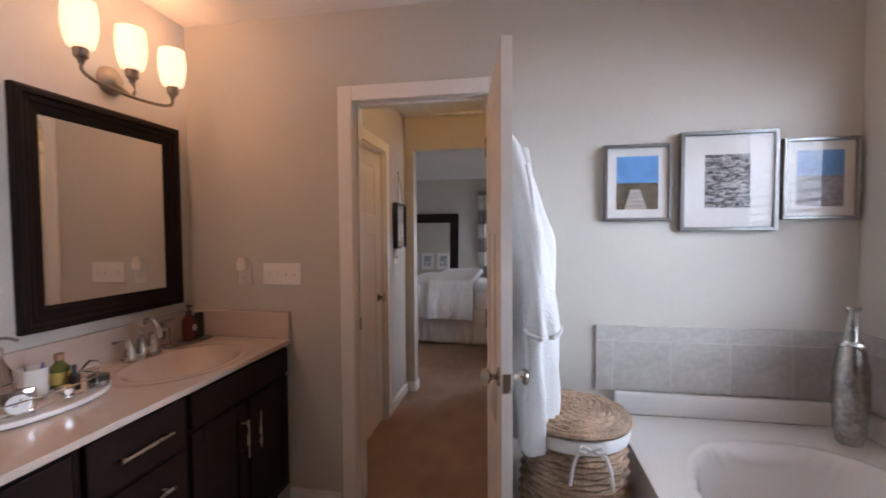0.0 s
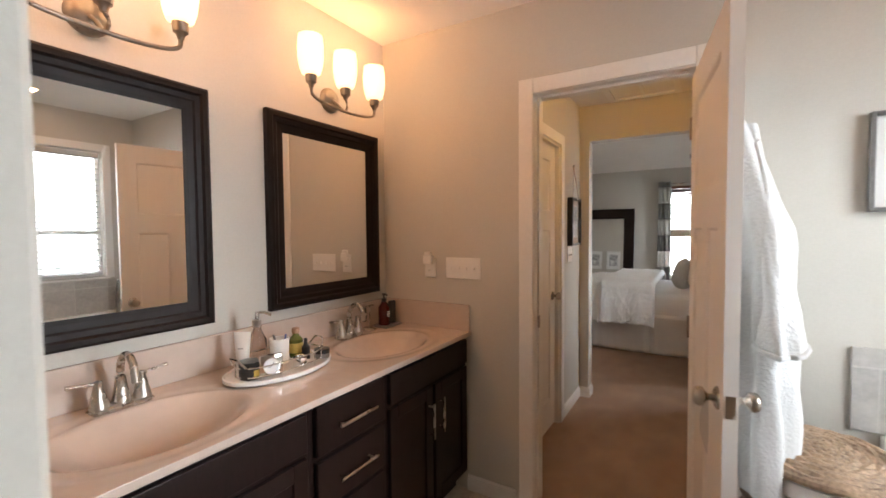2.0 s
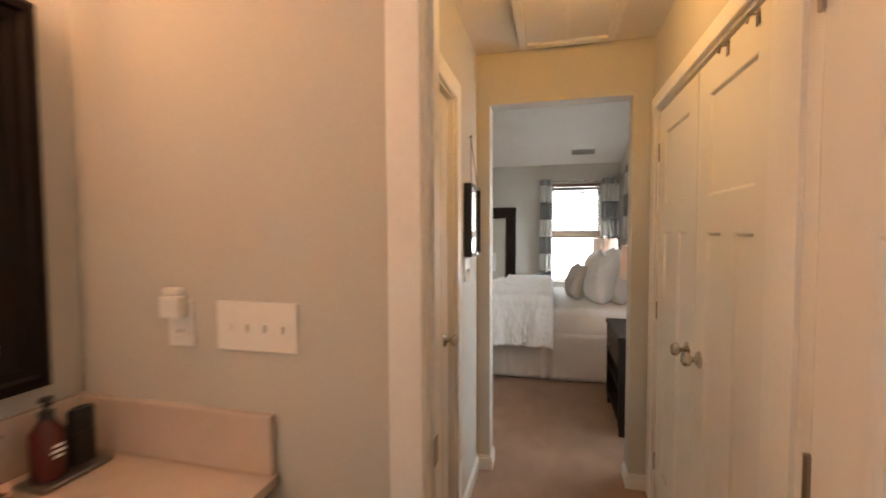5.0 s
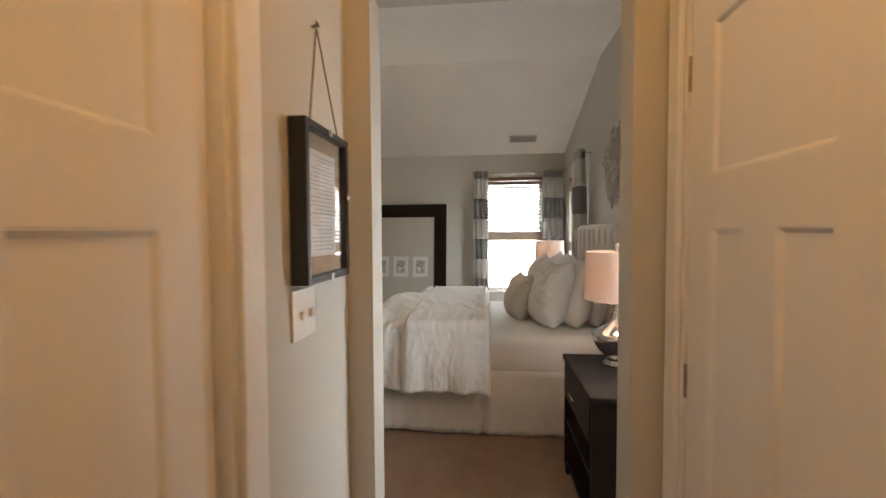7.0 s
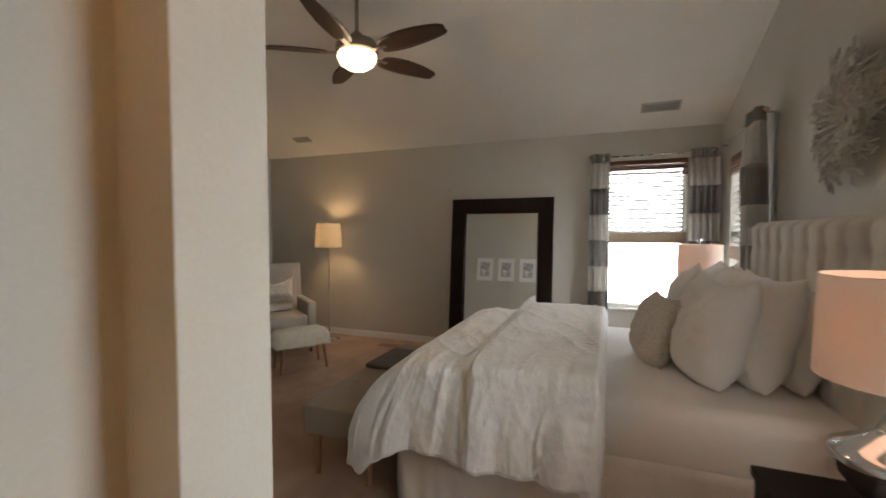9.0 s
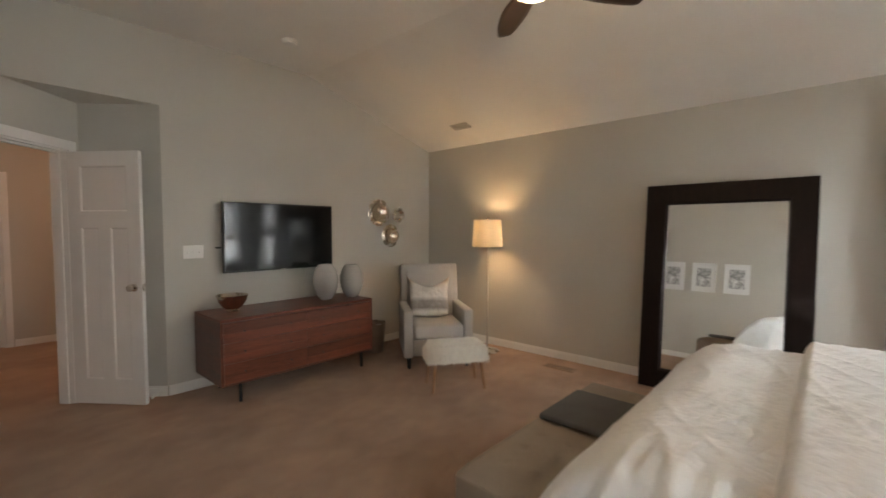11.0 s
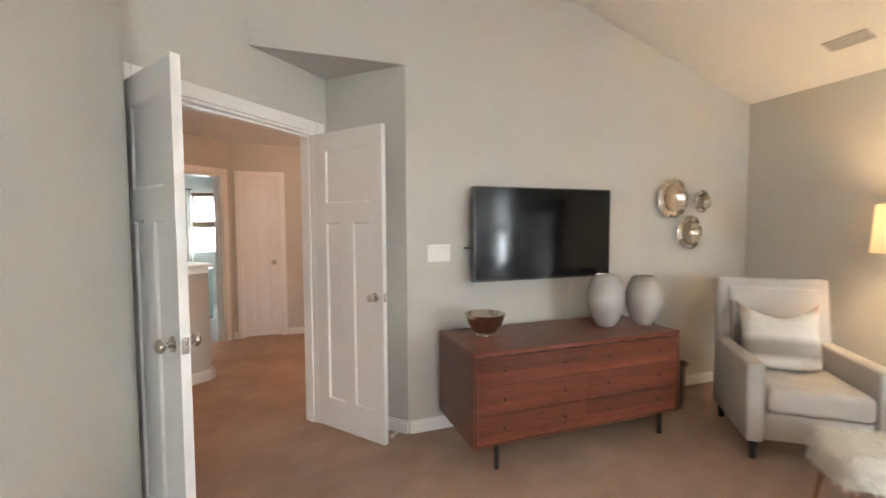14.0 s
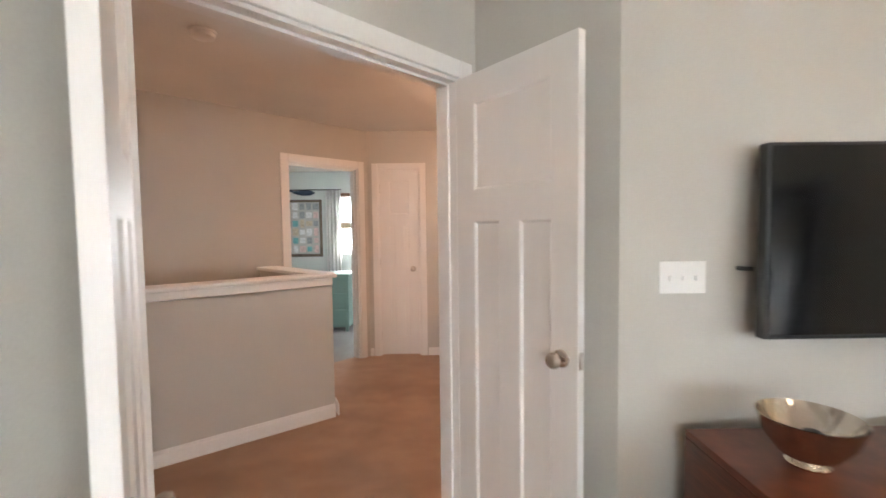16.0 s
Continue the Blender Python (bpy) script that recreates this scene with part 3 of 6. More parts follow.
def vanity_unit(y0, y1, kind):
    v = thing("vanity_cabinet", pose(0, 0, 0), "espresso wood vanity drawer stack with bar pulls" if kind == "drawers" else "espresso wood sink cabinet with two doors", "cabinet", "vanity cabinets")
    bm = B(-1.435, y0 + 0.001, 0.10, -0.907, y1 - 0.001, 0.66)
    box(bm, -0.906, y0 + 0.001, 0.10, -0.888, y1 - 0.001, 0.858)
    box(bm, -1.435, y0 + 0.001, 0.661, -0.907, y0 + 0.019, 0.858)
    box(bm, -1.435, y1 - 0.019, 0.661, -0.907, y1 - 0.001, 0.858)
    box(bm, -1.435, y0 + 0.001, 0.0, -0.95, y1 - 0.001, 0.0995)
    part("body", bm, M_ESPRESSO, v)
    g = 0.02
    if kind == "drawers":
        for a, b in ((0.675, 0.845), (0.49, 0.655), (0.305, 0.47), (0.12, 0.285)):
            d = part("drawer", B(-0.886, y0 + g, a, -0.866, y1 - g, b, 0.003), M_ESPRESSO, v)
            m = (y0 + y1) / 2
            bar_pull(d, (-0.866, m - 0.075, (a + b) / 2), (-0.866, m + 0.075, (a + b) / 2), (0.03, 0, 0))
    else:
        part("false_front", B(-0.886, y0 + g, 0.715, -0.866, y1 - g, 0.84, 0.003), M_ESPRESSO, v)
        m = (y0 + y1) / 2
        for a, b, hy in ((y0 + g, m - 0.012, m - 0.045), (m + 0.012, y1 - g, m + 0.045)):
            d = shaker(v, -0.886, a, 0.12, b, 0.695)
            bar_pull(d, (-0.868, hy, 0.48), (-0.868, hy, 0.61), (0.03, 0, 0))


vanity_unit(0.39, 1.262, "doors")
vanity_unit(1.262, 1.65, "drawers")
vanity_unit(1.65, 2.352, "doors")

SINKS = (0.92, 1.93)


def counter_z(x, y):
    z = 0.884
    for sy in SINKS:
        r = math.hypot((x + 1.115) / 0.195, (y - sy) / 0.265)
        if r < 1.0:
            z -= 0.125 * (1 - r ** 2.2) ** 1.15
        if 0.9 < r < 1.3:
            z -= 0.004 * (0.5 + 0.5 * math.cos(math.pi * (r - 1.1) / 0.2))
    return z


top = thing("vanity_counter", pose(0, 0, 0), "cream cultured marble vanity top with two moulded oval sinks", "countertop")
_o = part("slab", cloth(72, 200, lambda u, v: (-1.437 + u * 0.587, 0.389 + v * 1.967, counter_z(-1.437 + u * 0.587, 0.389 + v * 1.967))), M_MARBLE, top, smooth="all")
part("front_edge", B(-0.874, 0.389, 0.8595, -0.8502, 2.356, 0.8835, 0.002), M_MARBLE, top)
part("backsplash", B(-1.4375, 0.389, 0.8845, -1.418, 2.356, 1.024, 0.004), M_MARBLE, top)
part("side_splash", B(-1.4175, 2.337, 0.8845, -0.858, 2.357, 1.024, 0.004), M_MARBLE, top)
for sy in SINKS:
    part("drain", L([(0, 0.0015), (0.012, 0.003), (0.022, 0.0015), (0.024, 0)], 20, pose(-1.115, sy, counter_z(-1.115, sy) + 0.001)), M_CHROME, top, "chrome drain", smooth=True)


def faucet(y):
    f = thing("faucet", pose(-1.335, y, 0.884), "brushed nickel two-handle arched bathroom faucet", "faucet", "vanity faucets")
    bm = bmesh.new()
    bmesh.ops.create_cube(bm, size=1, matrix=pose(0, 0, 0.009) @ Matrix.Diagonal((0.056, 0.170, 0.020, 1)))
    bmesh.ops.bevel(bm, geom=bm.edges[:], offset=0.008, segments=3, affect="EDGES")
    part("base", bm, M_NICKEL, f, smooth=True)
    part("spout_body", L([(0.027, 0.017), (0.0245, 0.03), (0.0185, 0.062), (0.0140, 0.092), (0.0150, 0.096), (0.0115, 0.100)], 22), M_NICKEL, f, smooth=True)
    pts = [(0, 0, 0.095), (0, 0, 0.112)] + [(0.048 - 0.048 * math.cos(a), 0, 0.112 + 0.060 * math.sin(a)) for a in [math.pi * k / 10 for k in range(1, 9)]] + [(0.096, 0, 0.112), (0.101, 0, 0.094)]
    part("spout", T(pts, 0.011, 14, radii=[0.0115, 0.0112] + [0.0108] * 8 + [0.0108, 0.0112]), M_NICKEL, f, smooth=True)
    for s in (-1, 1):
        h = part("handle_body", L([(0.027, 0.017), (0.0245, 0.03), (0.0165, 0.064), (0.0115, 0.084), (0.0125, 0.089), (0.0115, 0.097), (0, 0.101)], 20, pose(0, s * 0.058, 0)), M_NICKEL, f, smooth=True)
        part("lever", T([(0, s * 0.058, 0.09), (0.0, s * 0.10, 0.096), (0.0, s * 0.135, 0.100)], 0.0055, 10, radii=[0.006, 0.0045, 0.006]), M_NICKEL, h, smooth=True)


for sy in SINKS:
    faucet(sy)


def framed_mirror(name, m, w, h, fw, depth, label, material, flat=False):
    """A framed mirror facing +y of m; its origin is the middle of the outer rectangle, at the back."""
    f = thing(name, m, label, "mirror")
    prof = [(0.0, 0.0), (0.0, depth * 0.8), (0.10, depth), (0.28, depth), (0.36, depth * 0.72), (0.55, depth * 0.68), (0.62, depth * 0.5), (0.84, depth * 0.42), (1.0, depth * 0.30), (1.0, 0.0)]
    if flat:
        prof = [(0.0, 0.0), (0.0, depth * 0.9), (0.03, depth), (0.90, depth * 0.94), (0.93, depth * 0.80), (1.0, depth * 0.36), (1.0, 0.0)]
    bm = bmesh.new()
    rings = []
    for sx, sz in ((-1, -1), (1, -1), (1, 1), (-1, 1)):
        rings.append([bm.verts.new((sx * (w / 2 - p * fw), d, sz * (h / 2 - p * fw))) for p, d in prof])
    for i in range(4):
        a, b = rings[i], rings[(i + 1) % 4]
        for k in range(len(prof)):
            j = (k + 1) % len(prof)
            bm.faces.new((a[k], b[k], b[j], a[j]))
    part("frame", bm, material, f)
    part("glass", B(-w / 2 + fw - 0.003, 0.002, -h / 2 + fw - 0.003, w / 2 - fw + 0.003, depth * 0.24, h / 2 - fw + 0.003), M_MIRROR, f, "clear silvered glass")
    return f


for y in (0.90, 1.90):
    framed_mirror("wall_mirror", facing(-1.439, y, 1.522, -90), 0.745, 0.895, 0.092, 0.032, "square mirror in a stepped espresso wood frame", M_FRAMEDK)


def sconce(y):
    s = thing("vanity_light", pose(-1.439, y, 2.095), "three-light nickel vanity fixture with lit frosted glass shades", "wall light", "vanity lights")
    part("wall_plate", L([(0, 0.030), (0.040, 0.027), (0.058, 0.014), (0.062, 0.0)], 28, pose(0, 0, 0.005, 0, 90, 0)), M_BRONZE, s, smooth=True)
    part("arm", T([(0.115, -0.22 * math.cos(math.pi * k / 28), -0.008 - 0.062 * math.sin(math.pi * k / 28) ** 0.5) for k in range(29)], 0.0075, 10), M_BRONZE, s, smooth=True)
    part("stem", T([(0.02, 0, 0.0), (0.065, 0, -0.028), (0.098, 0, -0.060), (0.115, 0, -0.070)], 0.008, 10), M_BRONZE, s, smooth=True)
    part("centre_stem", T([(0.115, 0.0, -0.070), (0.115, 0.012, -0.045), (0.115, 0.008, -0.022), (0.115, 0, -0.008)], 0.0065, 10), M_BRONZE, s, smooth=True)
    for dy in (-0.22, 0.0, 0.22):
        part("socket_cup", L([(0.0, -0.014), (0.010, -0.012), (0.014, 0.004), (0.024, 0.012), (0.027, 0.045), (0.0, 0.045)], 20, pose(0.115, dy, 0)), M_BRONZE, s, smooth=True)
        sh = part("shade", L([(0.028, 0.044), (0.042, 0.052), (0.052, 0.085), (0.0585, 0.13), (0.058, 0.175), (0.053, 0.218), (0.050, 0.2185), (0.055, 0.175), (0.0555, 0.13), (0.049, 0.088), (0.038, 0.058), (0.024, 0.048)], 28, pose(0.115, dy, 0)), M_SHADEGL, s, "lit frosted glass tumbler shade", smooth=True)
        sh.visible_shadow = False
        bulb("vanity_bulb", (-1.439 + 0.115, y + dy, 2.095 + 0.12), 4.5, WARM, 0.045)


sconce(0.91)
sconce(1.92)

# wall plates by the vanity
plate("light_switch", facing(-0.90, 2.359, 1.222, 180), 0.212, 4, "white four-gang toggle switch plate")
_p = plate("outlet", facing(-1.11, 2.359, 1.222, 180), 0.072, 1, "white wall outlet with plug-in night light", "outlet", toggles=False)
_n = thing("night_light", facing(-1.112, 2.350, 1.268, 180), "small white plug-in night light", "night light")
part("body", B(-0.028, 0.001, -0.03, 0.028, 0.03, 0.022, 0.006), M_PLASTIC, _n)
part("cap", B(-0.022, 0.004, 0.0222, 0.022, 0.026, 0.042, 0.006), M_PLASTIC, _n)

# tub with its deck
tub = thing("bathtub", pose(0, 0, 0), "white acrylic drop-in garden tub in a panelled deck", "bathtub")


def tub_z(x, y):
    cx, cy = 1.24, 1.22
    r = (abs((x - cx) / 0.385) ** 3.2 + abs((y - cy) / 0.86) ** 3.2) ** (1 / 3.2)
    z = 0.60
    if r < 1:
        z -= 0.40 * min(1, (1 - r) * 2.6) ** 0.6
    elif r < 1.06:
        z += 0.006
    return z


def tub_pt(u, v):
    x, y = 0.745 + u * 0.972, 0.26 + v * 2.094
    return (x, y, tub_z(x, y))


part("basin", cloth(60, 110, tub_pt), M_TUB, tub, smooth="all")
part("apron", B(0.745, 0.26, 0.0, 0.765, 2.354, 0.597, 0.004), M_TUB, tub)
part("end_panel", B(0.767, 0.26, 0.0, 1.717, 0.275, 0.596), M_TUB, tub)
part("back_lip", B(0.748, 2.318, 0.601, 1.716, 2.357, 0.702, 0.012, 3), M_TUB, tub, smooth=True)
part("side_lip", B(1.680, 0.262, 0.601, 1.7175, 2.317, 0.702, 0.012, 3), M_TUB, tub, smooth=True)

# framed photographs over the tub


def framed_picture(name, m, w, h, fw, depth, frame_mat, label, image, inner, mat_board=None, group="", glazed=True):
    """A framed print facing +y of m, centred; image is a list of (x0, z0, x1, z1, material) blocks in the inner opening."""
    f = thing(name, m, label, "picture", group)
    bm = bmesh.new()
    for a in ((-w / 2, -h / 2, -w / 2 + fw, h / 2), (w / 2 - fw, -h / 2, w / 2, h / 2), (-w / 2 + fw, -h / 2, w / 2 - fw, -h / 2 + fw), (-w / 2 + fw, h / 2 - fw, w / 2 - fw, h / 2)):
        box(bm, a[0], 0.001, a[1], a[2], depth, a[3], 0.0015, 1)
    part("frame", bm, frame_mat, f)
    part("mat_board", B(-w / 2 + fw + 0.0005, 0.002, -h / 2 + fw + 0.0005, w / 2 - fw - 0.0005, depth * 0.45, h / 2 - fw - 0.0005), mat_board or M_PAPER, f)
    k = 0
    for x0, z0, x1, z1, mm in image:
        k += 1
        part("print", B(inner[0] + (inner[2] - inner[0]) * x0, depth * 0.45 + 0.0004 * k, inner[1] + (inner[3] - inner[1]) * z0, inner[0] + (inner[2] - inner[0]) * x1, depth * 0.45 + 0.0004 * k + 0.0006, inner[1] + (inner[3] - inner[1]) * z1), mm, f)
    if glazed:
        g = part("glazing", B(-w / 2 + fw + 0.0006, depth * 0.72, -h / 2 + fw + 0.0006, w / 2 - fw - 0.0006, depth * 0.72 + 0.002, h / 2 - fw - 0.0006), M_GLASS, f, "clear glass")
        g.visible_shadow = False
    return f


M_SKY = mat("print_blue_sky", (0.09, 0.25, 0.58), 0.6, vary=0.06, size=5, fine=20, tint=(0.16, 0.36, 0.66))
M_DUNE = mat("print_dune_grass", (0.035, 0.032, 0.022), 0.6, vary=0.45, size=40, fine=120, tint=(0.11, 0.085, 0.05))
M_SAND = mat("print_boardwalk", (0.42, 0.38, 0.34), 0.6, vary=0.2, size=20, fine=120, stretch=(1, 1, 8))
M_WAVES = mat("print_monochrome_waves", (0.02, 0.02, 0.02), 0.6, vary=0.3, size=26, fine=95, stretch=(1, 1, 3.4), tint=(0.30, 0.30, 0.31))
for _e, _p in zip(M_WAVES.node_tree.nodes["Color Ramp"].color_ramp.elements, (0.46, 0.60)):
    _e.position = _p
M_PIER = mat("print_grey_pier", (0.25, 0.24, 0.25), 0.6, vary=0.3, size=18, fine=60)
P = [(0, 0.50, 1, 1, M_SKY), (0, 0, 1, 0.50, M_DUNE)] + [(0.28 + 0.035 * k, 0.075 * k, 0.80 - 0.03 * k, 0.075 * k + 0.073, M_SAND) for k in range(5)]
framed_picture("framed_picture", facing(0.840, 2.359, 1.647, 180), 0.285, 0.34, 0.014, 0.028, M_PEWTER, "pewter-framed beach boardwalk photograph with white mat", P, (-0.088, -0.118, 0.088, 0.118), group="pictures over the tub")
framed_picture("framed_picture", facing(1.207, 2.359, 1.645, 180), 0.385, 0.43, 0.016, 0.030, M_PEWTER, "pewter-framed black-and-white wave photograph with wide white mat", [(0, 0, 1, 1, M_WAVES)], (-0.09, -0.115, 0.09, 0.115), group="pictures over the tub")
framed_picture("framed_picture", facing(1.560, 2.359, 1.647, 180), 0.285, 0.34, 0.014, 0.028, M_PEWTER, "pewter-framed shoreline photograph with white mat", [(0, 0.55, 1, 1, M_SKY), (0, 0, 1, 0.55, M_PIER)], (-0.088, -0.118, 0.088, 0.118), group="pictures over the tub")

# hamper
hm = thing("laundry_hamper", pose(0.52, 1.955, 0) @ Matrix.Diagonal((1, 1, 1.085, 1)), "round woven wicker laundry hamper with white cloth liner", "hamper")
for k in range(36):
    z = 0.014 + k * 0.0175
    rr = 0.175 + 0.016 * math.sin(math.pi * k / 35)
    part("cane_strand", T([((rr + 0.006 * math.cos(12 * a + (k % 2) * math.pi)) * math.cos(a), (rr + 0.006 * math.cos(12 * a + (k % 2) * math.pi)) * math.sin(a), z) for a in [2 * math.pi * j / 48 for j in range(48)]], 0.0105, 6, True), M_WICKER, hm, smooth=True)
part("inner_wall", L([(0, 0.004), (0.165, 0.004), (0.178, 0.32), (0.168, 0.64)], 32), M_WICKER, hm)
part("liner", L([(0.176, 0.632), (0.194, 0.630), (0.199, 0.65), (0.196, 0.670), (0.178, 0.676)], 48), M_WHITEFAB, hm, "white cotton liner cuff", smooth=True)
lid = part("lid", L([(0, 0.706), (0.10, 0.701), (0.19, 0.688), (0.188, 0.682), (0, 0.682)], 32), M_WICKER, hm, smooth=True)
for k in range(12):
    rr = 0.012 + k * 0.0158
    part("cane_strand", T([(rr * math.cos(a), rr * math.sin(a), 0.712 - 0.018 * (rr / 0.19) ** 2 + 0.004 * math.cos(10 * a + (k % 2) * math.pi)) for a in [2 * math.pi * j / 44 for j in range(44)]], 0.0098, 6, True), M_WICKER, lid, smooth=True)
part("rim", T([(0.194 * math.cos(a), 0.194 * math.sin(a), 0.686) for a in [2 * math.pi * j / 48 for j in range(48)]], 0.012, 8, True), M_WICKER, lid, smooth=True)
for s in (-1, 1):
    part("tie", T([(0.03 + 0.004 * s, -0.206, 0.655), (0.03 + 0.045 * s, -0.212, 0.640), (0.03 + 0.06 * s, -0.214, 0.60), (0.03 + 0.068 * s, -0.213, 0.545)], 0.006, 8), M_WHITEFAB, hm, "white cotton tie", smooth=True)
    part("bow", T([(0.03, -0.21, 0.655), (0.03 + s * 0.03, -0.216, 0.672), (0.03 + s * 0.045, -0.216, 0.655), (0.03 + s * 0.02, -0.214, 0.648)], 0.006, 8), M_WHITEFAB, hm, "white cotton bow", smooth=True)

# robe on the back of the door, hung on a hook
hk = thing("robe_hook", swing(0.186, 2.338, -82.5) @ pose(0.36, 0.018, 1.80), "nickel robe hook screwed to the door", "hook")
part("back_plate", B(-0.012, 0.0005, -0.03, 0.012, 0.005, 0.03, 0.002), M_NICKEL, hk)
part("prong", T([(0, 0.005, 0), (0, 0.03, -0.006), (0, 0.042, 0.016)], 0.005, 8), M_NICKEL, hk, smooth=True)


def robe_side(u, v):
    """Down the robe by v, round it by u."""
    z = 1.80 - v * 1.13
    w = 0.03 + 0.17 * min(1, (v * 2.4)) ** 0.75 + 0.035 * v
    d = 0.020 + 0.055 * min(1, v * 3) ** 0.7 + 0.02 * v
    a = 2 * math.pi * u
    fold = 1 + (0.26 * math.sin(5 * a + 3 * v) + 0.17 * math.sin(11 * a - 2.5 * v) + 0.5 * noise.noise(Vector((3 * math.cos(a), 3 * math.sin(a), 5 * v)))) * min(1, v * 2.2)
    return Vector((w * math.cos(a) * (0.9 + 0.1 * fold), d * (1 + math.sin(a) * fold) + 0.004, z))


rb = thing("bathrobe", swing(0.186, 2.338, -82.5) @ pose(0.36, 0.019, 0), "white terry bathrobe hanging on the open door", "bathrobe")
_bm = cloth(64, 60, robe_side)
bmesh.ops.remove_doubles(_bm, verts=_bm.verts, dist=0.0005)
part("body", _bm, M_TERRY, rb, smooth="all")


def sleeve(s):
    def f(u, v):
        a = 2 * math.pi * u
        x = s * (0.045 + 0.14 * v + 0.02 * math.sin(3 * v))
        r = (0.035 + 0.062 * v ** 0.8) * (1 + 0.16 * math.sin(3 * a + 4 * v) + 0.09 * math.sin(7 * a - 3 * v)) + 0.012 * noise.noise(Vector((3 * math.cos(a) + s, 3 * math.sin(a), 6 * v)))
        return Vector((x + r * math.cos(a) * 0.9, 0.075 + 0.042 * v + r * math.sin(a) * 0.58, 1.70 - 0.61 * v - 0.02 * math.cos(a)))
    return f


for s in (-1, 1):
    _bm = cloth(20, 24, sleeve(s))
    bmesh.ops.remove_doubles(_bm, verts=_bm.verts, dist=0.0005)
    sl = part("sleeve", _bm, M_TERRY, rb, smooth="all")
    part("cuff", T([sleeve(s)(k / 24, 0.985) for k in range(24)], 0.008, 8, True), M_TERRY, sl, "turned terry hem", smooth=True)
part("collar", T([(-0.10, 0.10, 1.30), (-0.055, 0.10, 1.55), (-0.02, 0.075, 1.74), (0.02, 0.075, 1.74), (0.055, 0.10, 1.55), (0.10, 0.10, 1.30)], 0.024, 10), M_TERRY, rb, smooth=True)

# tall silver vase on the tub deck
_v = thing("floor_vase", pose(1.575, 2.17, 0.607), "tall hammered silver bottle vase on the tub deck", "vase")
part("body", L([(0, 0), (0.040, 0), (0.052, 0.05), (0.058, 0.17), (0.056, 0.28), (0.042, 0.36), (0.022, 0.41), (0.017, 0.45), (0.018, 0.505), (0.027, 0.525), (0.024, 0.525), (0.014, 0.50)], 36), M_VASE, _v, smooth=True)
part("neck_beads", T([(0.036 * math.cos(a), 0.036 * math.sin(a), 0.385 + 0.01 * math.sin(2 * a)) for a in [2 * math.pi * k / 20 for k in range(20)]], 0.012, 8, True), M_CHROME, _v, "polished chrome bead ring", smooth=True)

# ---- windows ----
M_PANE = glass_mat("window_glass")


def window(name, m, w, z0, z1, label, rail=0.49, muntins=()):
    """A white window in an opening of width w; m stands at the opening's middle on the inner face, +y into the room."""
    f = thing(name, m, label, "window")
    f["kind"] = "structure"
    h = z1 - z0
    bm = bmesh.new()
    for a in ((-w / 2, z0, -w / 2 + 0.035, z1), (w / 2 - 0.035, z0, w / 2, z1), (-w / 2 + 0.035, z0, w / 2 - 0.035, z0 + 0.04), (-w / 2 + 0.035, z1 - 0.035, w / 2 - 0.035, z1), (-w / 2 + 0.035, z0 + h * rail, w / 2 - 0.035, z0 + h * (rail + 0.03))):
        box(bm, a[0] + 0.0005, -0.11, a[1] + 0.0005, a[2] - 0.0005, -0.06, a[3] - 0.0005, 0.003, 1)
    for x, half in muntins:
        box(bm, x - half, -0.098, z0 + 0.041, x + half, -0.074, z0 + h * rail - 0.001)
        box(bm, x - half, -0.098, z0 + h * (rail + 0.03) + 0.001, x + half, -0.074, z1 - 0.036)
    part("window_frame", bm, M_TRIM, f)
    part("window_sill", B(-w / 2 - 0.03, -0.058, z0 - 0.018, w / 2 + 0.03, 0.03, z0 - 0.001, 0.004), M_TRIM, f)
    for a, b in ((z0 + 0.042, z0 + h * rail - 0.002), (z0 + h * (rail + 0.03) + 0.002, z1 - 0.037)):
        p = part("pane", B(-w / 2 + 0.037, -0.088, a, w / 2 - 0.037, -0.084, b), M_PANE, f)
        p.visible_shadow = False
    return f


def blind(m, w, z_top, z_bot, n, tilt, label):
    b = thing("window_blind", m, label, "blind", "white blinds")
    part("head_rail", B(-w / 2, -0.052, z_top - 0.035, w / 2, -0.012, z_top - 0.002, 0.003), M_SLAT, b)
    me = None
    for k in range(n):
        z = z_bot + 0.02 + (z_top - 0.06 - z_bot) * k / (n - 1)
        mm = pose(0, -0.032, z, tilt, 0, 0)
        if me is None:
            o = part("slat", B(-w / 2 + 0.004, -0.028, -0.0018, w / 2 - 0.004, 0.028, 0.0018), M_SLAT, b)
            me = o.data
        else:
            o = new("slat", me)
            o.parent = b
        o.matrix_basis = mm
    part("bottom_rail", B(-w / 2 + 0.004, -0.047, z_bot - 0.012, w / 2 - 0.004, -0.017, z_bot + 0.004, 0.003), M_SLAT, b)
    for x in (-w * 0.3, w * 0.3):
        part("cord", T([(x, -0.032, z_bot), (x, -0.032, z_top - 0.03)], 0.0012, 5), M_SLAT, b)


